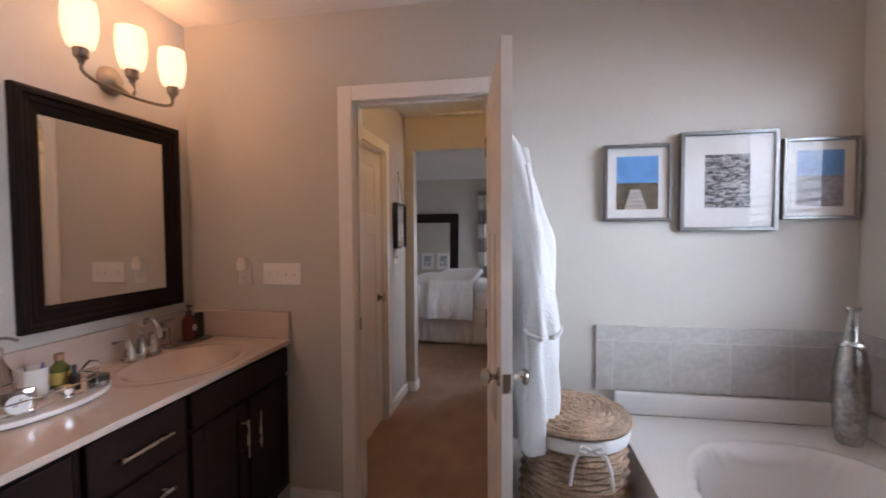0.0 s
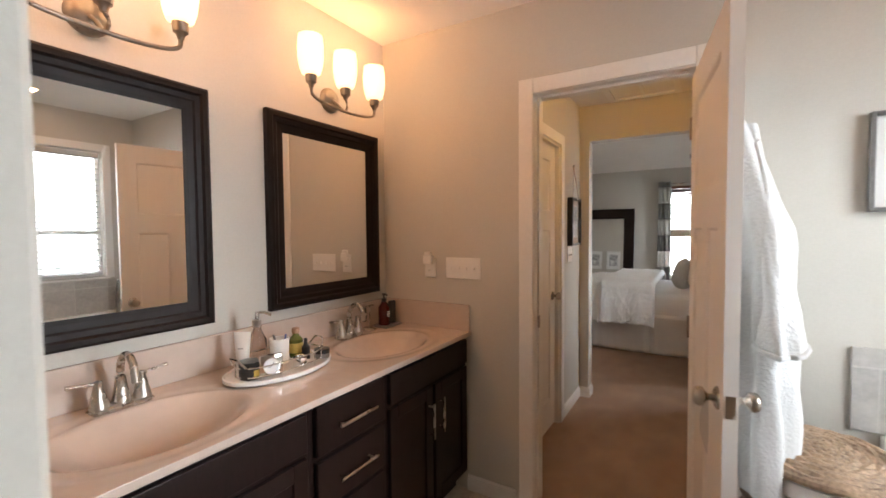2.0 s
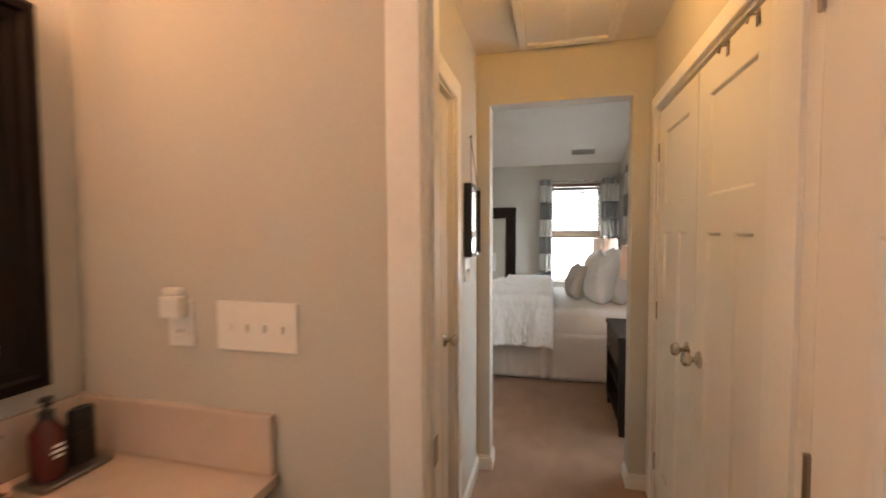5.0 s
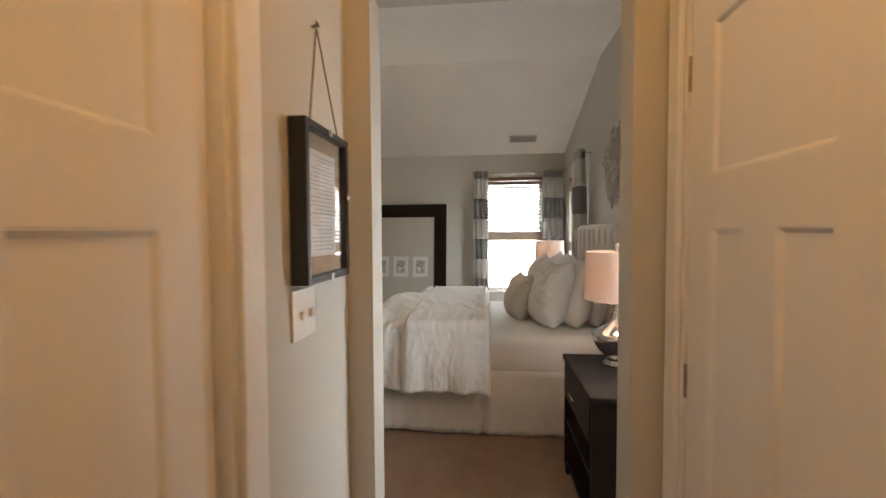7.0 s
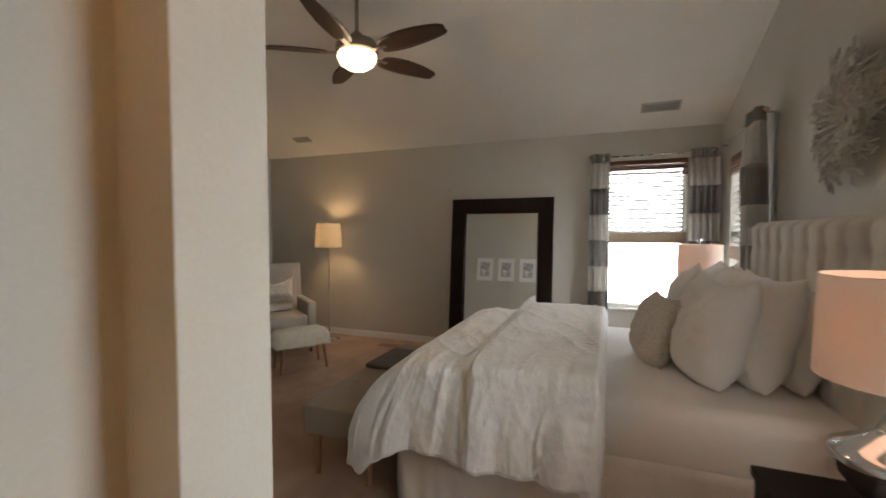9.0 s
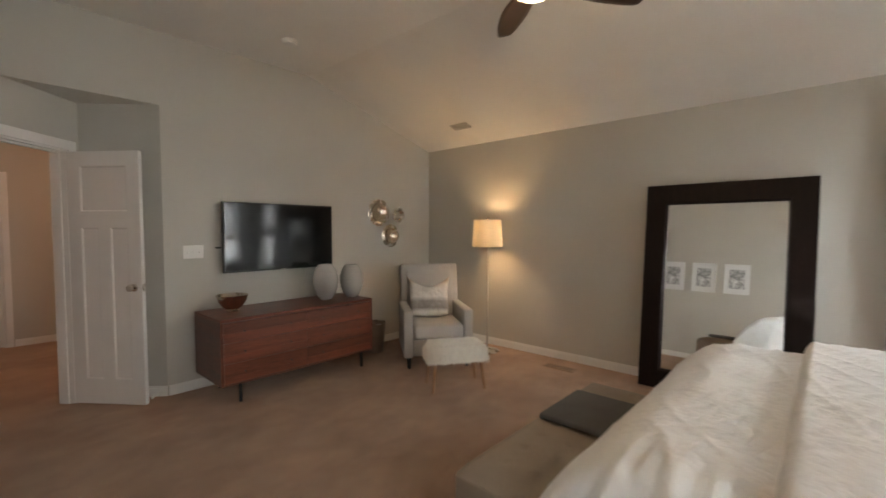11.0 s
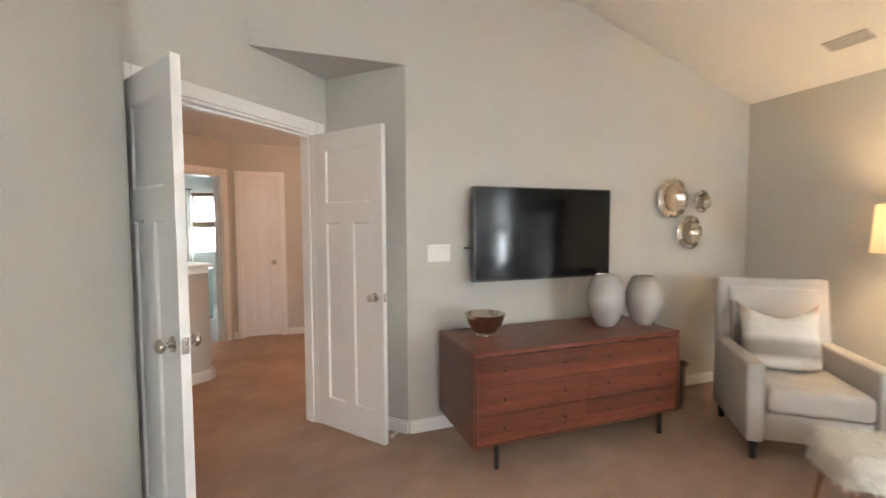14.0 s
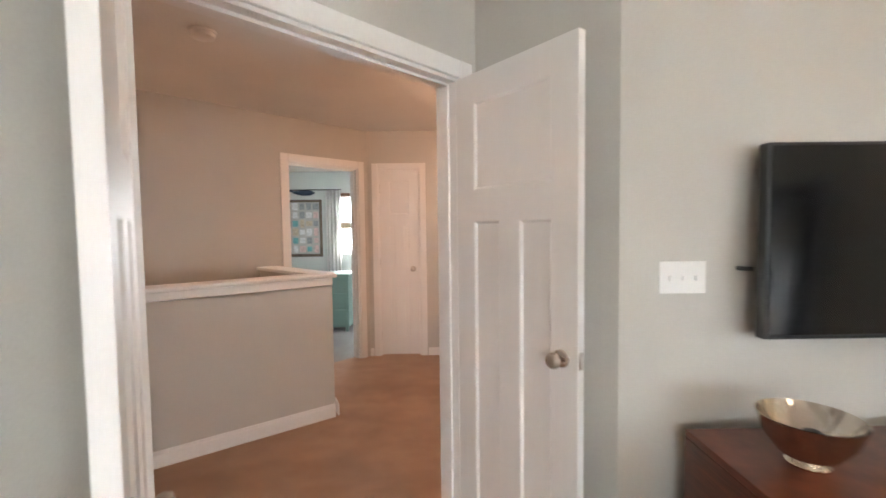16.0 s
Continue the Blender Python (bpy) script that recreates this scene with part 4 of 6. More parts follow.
def wood_shade(m, w, z_top, z_bot):
    """A woven wood shade gathered at the top, with its hem bar further down."""
    s = thing("woven_shade", m, "dark reddish woven wood shade, raised over a white blind", "blind", "woven shades")
    top, hem = (part("slat", B(-w / 2, -0.004, 0, w / 2, 0.004, 0.0095, 0.001, 1), k, s) for k in (M_BAMBOO, M_HEM))
    spare = [top, hem]
    for z, n, y, step in ((z_top - 0.045, 5, 0.006, 0.0094), (z_top - 0.165, 8, 0.008, 0.0150), (z_bot, 12, 0.004, 0.0094)):
        for k in range(n):
            first = hem if n == 12 else top
            if first in spare:
                o = first
                spare.remove(first)
            else:
                o = new("slat", first.data)
                o.parent = s
            o.matrix_basis = pose(0, y + 0.003 * (k % 2), z + step * k, 0, 0.35 * math.sin(5 * k) if step > 0.01 else 0, 0)


def curtain(m, w, z0, z1, folds, phase=0.0, deep=0.034, label="grey and white wide-striped curtain panel"):
    """A hanging panel of sewn bands under a grey rod pocket."""
    c = thing("curtain", m, label, "curtain", "striped curtains")
    cuts = [z1, z1 - 0.095]
    while cuts[-1] - 0.275 > z0 + 0.1:
        cuts.append(cuts[-1] - 0.275)
    cuts.append(z0)
    for b, (a1, a0) in enumerate(zip(cuts, cuts[1:])):

        def f(u, v):
            z = a0 + (a1 - a0) * v
            fall = (z1 - z) / (z1 - z0)
            tight = 0.55 + 0.45 * min(1, fall * 5)
            wave = math.sin(2 * math.pi * folds * u + phase + 0.5 * math.sin(1.7 * z + phase))
            return Vector(((u - 0.5) * w * (1 + 0.14 * fall) + 0.006 * wave, tight * (deep * wave + 0.008 * math.sin(9 * u + 3 * z + phase)), z))
        o = part("band", cloth(folds * 12, 5, f), M_CURT_G if b % 2 == 0 else M_CURT_W, c, smooth="all")
        thick(o, 0.003)
    return c


WF, WN, WH = facing(0.11, 8.68, 0, 180), facing(0.80, 4.75, 0, 90), facing(0.80, 7.90, 0, 90)
window("window_far", WF, 0.78, 0.60, 2.16, "white double-hung window, bright outside")
window("window_head_far", WH, 0.80, 0.76, 2.09, "white double-hung window, bright outside")
window("window_head_near", WN, 0.80, 0.76, 2.09, "white double-hung window, bright outside")
blind(WF, 0.74, 2.12, 1.40, 15, -27, "white horizontal blind half drawn in the window")
blind(WH, 0.76, 2.06, 1.22, 17, -27, "white horizontal blind half drawn in the window")
blind(WN, 0.76, 2.06, 1.40, 14, -27, "white horizontal blind half drawn in the window")
wood_shade(WF, 0.79, 2.165, 1.30)
wood_shade(WH, 0.80, 2.09, 1.18)
wood_shade(WN, 0.80, 2.09, 1.30)
WB = facing(1.72, 1.62, 0, 90)
window("window_bath", WB, 0.96, 1.03, 2.19, "white bathroom window over the tub", rail=0.345, muntins=((0.0, 0.009),))
blind(WB, 0.92, 2.17, 1.06, 22, -16, "white horizontal blind lowered over the bathroom window")
_bm = bmesh.new()
for a in ((-0.545, 1.02, -0.482, 2.258), (0.482, 1.02, 0.545, 2.258), (-0.481, 2.192, 0.481, 2.258)):
    box(_bm, a[0], 0.0015, a[1], a[2], 0.016, a[3], 0.003, 1)
_o = structure(part("window_trim_bath", _bm, M_TRIM))
_o.matrix_world = WB
curtain(facing(-0.325, 8.60, 0, 180), 0.19, 0.02, 2.245, 3, 0.5)
curtain(facing(0.645, 8.60, 0, 180), 0.25, 0.02, 2.245, 4, 1.4)
curtain(facing(0.70, 7.25, 0, 90), 0.25, 0.02, 2.245, 4, 0.2, 0.062)
curtain(facing(0.715, 5.225, 0, 90), 0.37, 0.02, 2.245, 5, 2.0)
for nm, p0, p1 in (("curtain_rod", (-0.42, 8.60, 2.207), (0.72, 8.60, 2.207)), ("curtain_rod", (0.715, 4.24, 2.207), (0.715, 5.45, 2.207)), ("curtain_rod", (0.715, 7.10, 2.207), (0.715, 8.42, 2.207))):
    r = thing(nm, pose(0, 0, 0), "thin brushed nickel curtain rod over a window", "curtain rod", "curtain rods")
    part("rod", T([p0, p1], 0.009, 10), M_NICKEL, r, smooth=True)
    for p in (p0, p1):
        part("finial", L([(0, -0.02), (0.014, -0.014), (0.02, 0), (0.014, 0.014), (0, 0.02)], 14, Matrix.Translation(p)), M_NICKEL, r, smooth=True)
    wallp = (0, 0.078, 0) if p0[1] == p1[1] else (0.083, 0, 0)
    for p in (p0, p1):
        q = Vector(p) * 0.9 + (Vector(p0) + Vector(p1)) * 0.05
        part("bracket", T([q, q + Vector(wallp)], 0.006, 8), M_NICKEL, r)

# ---- hall things ----
M_WRITE = mat("printed_lines", (0.40, 0.385, 0.37), 0.8, vary=0.1)
hp = framed_picture("framed_picture", facing(-0.674, 3.765, 1.490, -90), 0.28, 0.372, 0.018, 0.042, M_BLACK, "black box-framed typed letter hung from a cord", [(0, 0, 1, 1, M_PAPER)], (-0.088, -0.125, 0.088, 0.130), mat_board=M_KRAFT)
random.seed(5)
for k in range(24):
    z = 0.115 - 0.0098 * k
    part("text_line", B(-0.078 + 0.008 * random.random(), 0.0203, z, 0.078 - 0.05 * random.random() ** 2, 0.0206, z + 0.0020), M_WRITE, hp)
part("cord", T([(-0.09, 0.03, 0.186), (0, 0.012, 0.44), (0.09, 0.03, 0.186)], 0.0022, 6), mat("jute_cord", (0.25, 0.15, 0.08), 0.9, vary=0.2), hp, "brown jute hanging cord")
for x, z in ((-0.131, 0.03), (0.0, -0.177), (0.0, 0.177)):
    part("clip", B(x - 0.008, 0.0425, z - 0.008, x + 0.008, 0.047, z + 0.008, 0.002), M_NICKEL, hp)
_n = thing("picture_nail", pose(-0.675, 3.765, 1.930), "small dark nail holding a picture cord", "nail")
part("shaft", T([(0.001, 0, -0.002), (0.016, 0, 0.004)], 0.003, 6), M_BLACK, _n)
part("head", T([(0.016, 0, 0.004), (0.019, 0, 0.005)], 0.008, 10), M_BLACK, _n)
plate("light_switch", facing(-0.674, 3.685, 1.235, -90), 0.125, 2, "white two-gang toggle switch plate in the hall")

hl = thing("ceiling_light", pose(-0.18, 3.14, 2.455), "flush ceiling light with a lit alabaster glass bowl", "ceiling light")
part("pan", L([(0, -0.002), (0.165, -0.002), (0.175, -0.02), (0.15, -0.03), (0, -0.03)], 36), M_BRONZE, hl, smooth=True)
_o = part("bowl", L([(0.155, -0.031), (0.16, -0.045), (0.13, -0.085), (0.07, -0.112), (0, -0.12)], 36), M_FANGL, hl, "lit frosted glass bowl", smooth=True)
_o.visible_shadow = False
part("finial", L([(0.0, -0.12), (0.012, -0.122), (0.012, -0.135), (0, -0.142)], 16), M_BRONZE, hl, smooth=True)
bulb("hall_bulb", (-0.18, 3.14, 2.38), 12.0, (1.0, 0.44, 0.06), 0.06)
at = thing("attic_hatch", pose(-0.175, 3.68, 2.455), "white attic hatch panel with trim in the hall ceiling", "attic hatch")
part("panel", B(-0.20, -0.24, -0.006, 0.20, 0.24, -0.001), M_CEIL, at)
_bm = bmesh.new()
for a in ((-0.25, -0.29, -0.205, 0.29), (0.205, -0.29, 0.25, 0.29), (-0.205, -0.29, 0.205, -0.245), (-0.205, 0.245, 0.205, 0.29)):
    box(_bm, a[0], a[1], -0.018, a[2], a[3], -0.001, 0.003, 1)
part("trim", _bm, M_TRIM, at)
part("batten", B(-0.012, -0.24, -0.012, 0.012, 0.24, -0.0065), M_TRIM, at)
_s = thing("strike_plate", pose(-0.487, 2.39, 0.965), "small oval nickel strike plate on the door jamb", "strike plate")
part("plate", B(-0.0002, -0.014, -0.03, 0.0025, 0.014, 0.03, 0.001), M_BRONZE, _s)

# ---- bed ----
BX0, BX1, BY0, BY1, BTOP = -1.24, 0.69, 5.68, 7.24, 0.70
random.seed(3)
bed = thing("bed", pose(0, 0, 0), "queen bed with white bedding and a pleated linen skirt", "bed")
part("box_spring", B(BX0 + 0.03, BY0 + 0.03, 0.12, BX1, BY1 - 0.03, 0.40, 0.02), M_SKIRT, bed)
part("mattress", B(BX0, BY0, 0.401, BX1, BY1, BTOP, 0.07, 5), M_SHEET, bed, "ivory fitted sheet over a thick mattress", smooth=True)
for x, y in ((BX0 + 0.1, BY0 + 0.1), (BX0 + 0.1, BY1 - 0.1), (BX1 - 0.1, BY0 + 0.1), (BX1 - 0.1, BY1 - 0.1)):
    part("leg", L([(0, 0), (0.03, 0), (0.035, 0.12), (0, 0.12)], 14, pose(x, y, 0)), M_BLACK, bed)


def skirt_run(p0, p1, pleats):
    p0, p1 = Vector((*p0, 0)), Vector((*p1, 0))
    d = p1 - p0
    nrm = Vector((d.y, -d.x, 0)).normalized()

    def f(u, v):
        s = u * pleats
        t = abs((s % 1) - 0.5) * 2
        pl = -0.045 * max(0, (t - 0.90) / 0.10) * (1 - 0.4 * v)
        ripple = 0.020 * noise.noise(Vector((u * 9, 0.5 * v, pleats + p0.y))) + 0.014 * (1 - 2 * abs(noise.noise(Vector((u * 21, 0.8 * v, p0.x)))))
        return p0 + d * u + nrm * (0.012 + pl + ripple * (1 - v)) + Vector((0, 0, 0.012 + 0.448 * v + 0.008 * math.sin(9 * u) * (1 - v)))
    return thick(part("skirt_panel", cloth(140, 10, f), M_SKIRT, bed, "pleated linen bed skirt", smooth="all"), 0.003)


skirt_run((BX0, BY0 - 0.002), (BX1, BY0 - 0.002), 2)
skirt_run((BX0 - 0.002, BY1), (BX0 - 0.002, BY0), 2)
skirt_run((BX1, BY1 + 0.002), (BX0, BY1 + 0.002), 2)

hb = thing("headboard", pose(0.70, 6.42, 0), "cream tufted upholstered headboard against the wall", "headboard")


def head_pt(u, v):
    y, z = (u - 0.5) * 1.78, 0.25 + v * 1.23
    ch = 0.5 + 0.5 * math.cos(2 * math.pi * (y / 0.172))
    lower = 0.02 * ch ** 6
    rows = [0.62, 0.86, 1.10, 1.33]
    dim = 0.0
    for rz in rows:
        yy = ((y / 0.172 + 0.5) % 1) - 0.5
        dim += 0.028 * math.exp(-((yy * 0.172) ** 2 + (z - rz) ** 2) / 0.0011)
    edge = min(1, min((0.89 - abs(y)) / 0.04, (1.48 - z) / 0.04))
    return Vector((-0.055 * math.sqrt(max(edge, 0)) + lower + dim, y, z))


part("padding", cloth(220, 110, head_pt), M_TUFT, hb, "button-tufted channels", smooth="all")
part("back_panel", B(0.001, -0.89, 0.02, 0.075, 0.89, 1.48, 0.012), M_TUFT, hb)
for ky in range(-5, 6):
    for rz in (1.10, 1.33):
        part("button", L([(0, 0.008), (0.010, 0.005), (0.012, 0)], 10, pose(-0.026, ky * 0.172, rz, 0, -90, 0)), M_TUFT, hb, smooth=True)


def duvet_pt(x0, x1, hang_near, hang_far, lift, seed, foot=0.0, wob=0.012, gather=False):
    """A quilt over the bed's width from x0 to x1, hanging over both sides."""
    width = BY1 - BY0
    total = hang_near + width + hang_far

    def f(u, v):
        s = v * total
        x = x0 + (x1 - x0) * u
        n1 = noise.noise(Vector((x * 3.1 + seed, s * 2.3, 0.3)))
        n2 = noise.noise(Vector((x * 9 + seed, s * 4.2, 1.7)))
        rg = 1 - abs(noise.noise(Vector((x * 7 + s * 3.5 + seed, s * 1.6 - x * 1.2, 4.1)))) * 2
        rf = 1 - abs(noise.noise(Vector((x * 17 - s * 6 + seed, s * 4 + x * 3, 8.1)))) * 2
        puff = lift + wob * n1 * 1.6 + wob * 0.7 * n2 + 0.006 * max(0, rg) ** 3 + 0.004 * max(0, rf) ** 2
        puff *= 1 - 0.5 * max(0, 1 - u / 0.07) ** 2 - 0.35 * max(0, 1 - (1 - u) / 0.05) ** 2
        near = max(0.0, 1 - abs(s - hang_near * 0.55) / (hang_near * 0.9))
        warp = x + 0.22 * (hang_near - s) + 0.10 * n1
        drape = 1 - 2 * abs(noise.noise(Vector((warp * 8.5 + seed, s * 0.7, 2.2))))
        crease = 1 - 2 * abs(noise.noise(Vector((warp * 19 - seed, s * 1.9, 6.4))))
        puff += near * (0.010 if gather else 0.016) * (max(0.0, drape) ** 2 + 0.6 * max(0.0, crease) ** 3)
        if gather:
            puff += 0.0035 * math.sin(s * 105 + 3 * n1) * max(0.0, 1 - abs(u - 0.87) / 0.10)
        R = 0.09
        if s < hang_near:
            d = hang_near - s
            fl = 0.05 * d / hang_near + 0.022 * math.sin(x * 15 + seed) * (d / hang_near) + 0.014 * math.sin(x * 34 + 2 * seed + 3 * d) * (d / hang_near)
            y, z = BY0 - 0.02 - puff * 0.7 - fl, BTOP + puff * 0.4 - d
            z += (0.022 * math.sin(x * 3.3 + seed) + 0.012 * drape - 0.02 * (max(0.0, u - 0.8) / 0.2 if gather else 0.0)) * (d / hang_near)
        elif s < hang_near + width:
            q = s - hang_near
            r = min(q, width - q)
            drop = R * (1 - math.sqrt(max(0, 1 - (1 - min(1, r / R)) ** 2)))
            y, z = BY0 + q - (0.02 + puff * 0.7) * max(0, 1 - r / R) * (1 if q < width / 2 else -1), BTOP + puff - drop * 0.6
        else:
            d = s - hang_near - width
            y, z = BY1 + 0.02 + puff * 0.7 + 0.03 * d / hang_far + 0.016 * math.sin(x * 17 + seed) * d / hang_far, BTOP + puff * 0.4 - d
        if foot and u < foot:
            k = 1 - u / foot
            z = max(z - 0.36 * k ** 2.2, 0.20 + 0.05 * math.sin(9 * v))
            x = x + 0.10 * k ** 2 * 0.3
        return Vector((x, y, z))
    return f


dv = thing("duvet", pose(0, 0, 0), "rumpled white cotton duvet spread over the foot of the bed", "duvet")
thick(part("cover", cloth(190, 220, duvet_pt(-1.52, -0.42, 0.36, 0.40, 0.078, 2.0, foot=0.42, wob=0.011)), M_DUVET, dv, smooth="all"), 0.012)
_f = duvet_pt(-1.52, -0.42, 0.36, 0.40, 0.078, 2.0, foot=0.42, wob=0.011)
part("hem", T([_f(k / 60, 0.0) for k in range(61)], 0.007, 6), M_DUVET, dv, smooth=True)
part("hem", T([_f(0.0, k / 90) for k in range(91)], 0.007, 6), M_DUVET, dv, smooth=True)
fd = thing("folded_quilt", pose(0, 0, 0), "white duvet end folded back in a band across the bed", "duvet")
thick(part("cover", cloth(100, 240, duvet_pt(-0.82, -0.23, 0.385, 0.38, 0.140, 7.0, wob=0.006, gather=True)), M_DUVET, fd, smooth="all"), 0.014)
_f = duvet_pt(-0.82, -0.23, 0.385, 0.38, 0.140, 7.0, wob=0.006, gather=True)
part("hem", T([_f(k / 40, 0.0) for k in range(41)], 0.008, 6), M_DUVET, fd, smooth=True)
for _u in (0.0, 1.0):
    part("hem", T([_f(_u, k / 90) for k in range(91)], 0.008, 6), M_DUVET, fd, smooth=True)


def pillow(m, w, h, d, material, label, chop=0.0):
    """A plump pillow standing on its lower edge at m, facing -x."""
    p = thing("pillow", m, label, "pillow", "bed pillows")

    def side(sgn):
        def f(u, v):
            a, b = 2 * u - 1, 2 * v - 1
            e = max(0, 1 - abs(a) ** 3) ** 0.62 * max(0, 1 - abs(b) ** 3) ** 0.62
            wr = 0.016 * noise.noise(Vector((a * 3, b * 3, sgn + w * 9 + h * 5))) + 0.010 * max(0.0, 1 - 3 * abs(noise.noise(Vector((a * 5 + b * 2, b * 4 - a, sgn * 3 + h * 7)))))
            low = max(0.0, -b)
            py = 1 - 0.12 * (1 - b * b) * abs(a) ** 2.5 - 0.13 * low ** 3
            pz = 1 - (0.12 * (1 - a * a) if b > 0 else 0.10 * abs(a) ** 3) * abs(b) ** 2.5
            e += 0.16 * low ** 2 * (1 - low) * (1 - a * a)
            return Vector((sgn * (d / 2 * e + wr * e), a * w / 2 * py, h / 2 + b * h / 2 * pz - chop * max(0.0, b) ** 2 * (1 - abs(a)) ** 0.8))
        return f
    bm = cloth(36, 36, side(1))
    b2 = cloth(36, 36, side(-1))
    me = bpy.data.meshes.new("tmp")
    b2.to_mesh(me)
    b2.free()
    bm.from_mesh(me)
    bpy.data.meshes.remove(me)
    bmesh.ops.remove_doubles(bm, verts=bm.verts, dist=0.0008)
    part("cushion", bm, material, p, smooth="all")
    run = [2 * k / 18 - 1 for k in range(19)]
    seam = [Vector((0, a * w / 2, h / 2 + h / 2 * (1 - 0.13 * (1 - a * a)) - chop * (1 - abs(a)) ** 0.8)) for a in run]
    part("seam", T(seam, 0.004, 6), material, p)
    return p


Z0 = BTOP - 0.018
for y in (6.27, 6.95):
    pillow(pose(0.57, y, Z0, 0, 12, 0), 0.66, 0.50, 0.20, M_SHEET, "ivory sleeping pillow leaning on the headboard")
for y, rz in ((6.17, 8), (6.68, -6), (7.04, -4)):
    pillow(pose(0.385, y, Z0, 0, 13, rz), 0.54, 0.55, 0.24, M_WHITEFAB, "large white square pillow leaning on others")
pillow(pose(0.185, 6.13, Z0, 0, 15, 14), 0.52, 0.55, 0.26, M_WHITEFAB, "white square pillow propped at the front", chop=0.03)
pillow(pose(0.165, 6.72, Z0, 0, 14, -8), 0.54, 0.55, 0.24, M_WHITEFAB, "white square pillow propped at the front", chop=0.03)
_pm = mat("pompom_pillow_cloth", (0.60, 0.55, 0.49), 0.95, vary=0.12, size=60, fine=260, bump=0.9, bump_size=90)
pp = pillow(pose(-0.015, 6.38, Z0, 0, 16, 12), 0.40, 0.40, 0.21, _pm, "small cream textured pillow with a fringed edge")
for k in range(16):
    part("pompom", L([(0, -0.010), (0.009, -0.005), (0.009, 0.005), (0, 0.010)], 8, pose(0, -0.205 + 0.026 * math.sin(math.pi * (0.5 + k) / 16), 0.03 + 0.0225 * k)), _pm, pp, smooth=True)

# coral wall piece over the headboard
cw = thing("wall_decor", facing(0.799, 6.22, 1.93, 90), "white twig starburst wall decoration over the bed", "wall decor")
random.seed(11)
for k in range(150):
    a = 2 * math.pi * random.random()
    r0, r1 = 0.02 + 0.06 * random.random(), 0.23 + 0.125 * random.random()
    bend = (random.random() - 0.5) * 0.8
    pts = []
    for j in range(5):
        t = j / 4
        rr = r0 + (r1 - r0) * t
        aa = a + bend * t * t
        pts.append((rr * math.cos(aa), 0.015 + 0.05 * math.sin(math.pi * t) * random.random() + 0.02 * t, rr * math.sin(aa)))
    bm = T(pts, 0.006, 5, radii=[0.009, 0.008, 0.007, 0.006, 0.004])
    for j in (2, 3):
        p = Vector(pts[j])
        s = random.choice((-1, 1))
        aa = a + s * 0.9
        tube(bm, [p, p + Vector((0.05 * math.cos(aa), 0.01, 0.05 * math.sin(aa)))], 0.004, 5, radii=[0.006, 0.003])
    part("twig", bm, M_CORAL, cw)

# ---- nightstands and lamps ----


def nightstand(m, label):
    n = thing("nightstand", m, label, "nightstand", "nightstands")
    w, d, h = 0.66, 0.46, 0.70
    part("top", B(-d / 2 - 0.01, -w / 2 - 0.01, h - 0.03, d / 2, w / 2 + 0.01, h, 0.004), M_NSTAND, n)
    for s in (-1, 1):
        part("side", B(-d / 2, s * w / 2 - (0.025 if s > 0 else 0), 0.06, d / 2, s * w / 2 + (0.025 if s < 0 else 0), h - 0.031), M_NSTAND, n)
    part("back", B(d / 2 - 0.015, -w / 2 + 0.026, 0.06, d / 2 - 0.001, w / 2 - 0.026, h - 0.031), M_NSTAND, n)
    part("shelf", B(-d / 2 + 0.01, -w / 2 + 0.026, 0.30, d / 2 - 0.016, w / 2 - 0.026, 0.325), M_NSTAND, n)
    part("bottom", B(-d / 2 + 0.01, -w / 2 + 0.026, 0.06, d / 2 - 0.016, w / 2 - 0.026, 0.085), M_NSTAND, n)
    dr = part("drawer", B(-d / 2 - 0.004, -w / 2 + 0.028, 0.47, -d / 2 + 0.016, w / 2 - 0.028, h - 0.036, 0.002), M_NSTAND, n)
    part("drawer_box", B(-d / 2 + 0.0165, -w / 2 + 0.03, 0.48, d / 2 - 0.02, w / 2 - 0.03, h - 0.05), M_NSTAND, n)
    part("handle", T([(-d / 2 - 0.024, -0.05, 0.565), (-d / 2 - 0.024, 0.05, 0.565)], 0.005, 8), M_NICKEL, dr)
    for x in (-d / 2 + 0.025, d / 2 - 0.025):
        for y in (-w / 2 + 0.025, w / 2 - 0.025):
            part("leg", B(x - 0.02, y - 0.02, 0, x + 0.02, y + 0.02, 0.0595, 0.002), M_NSTAND, n)


nightstand(pose(0.44, 4.945, 0), "black-brown wooden nightstand with drawer beside the bed")
nightstand(pose(0.44, 7.72, 0), "black-brown wooden nightstand with drawer beside the bed")


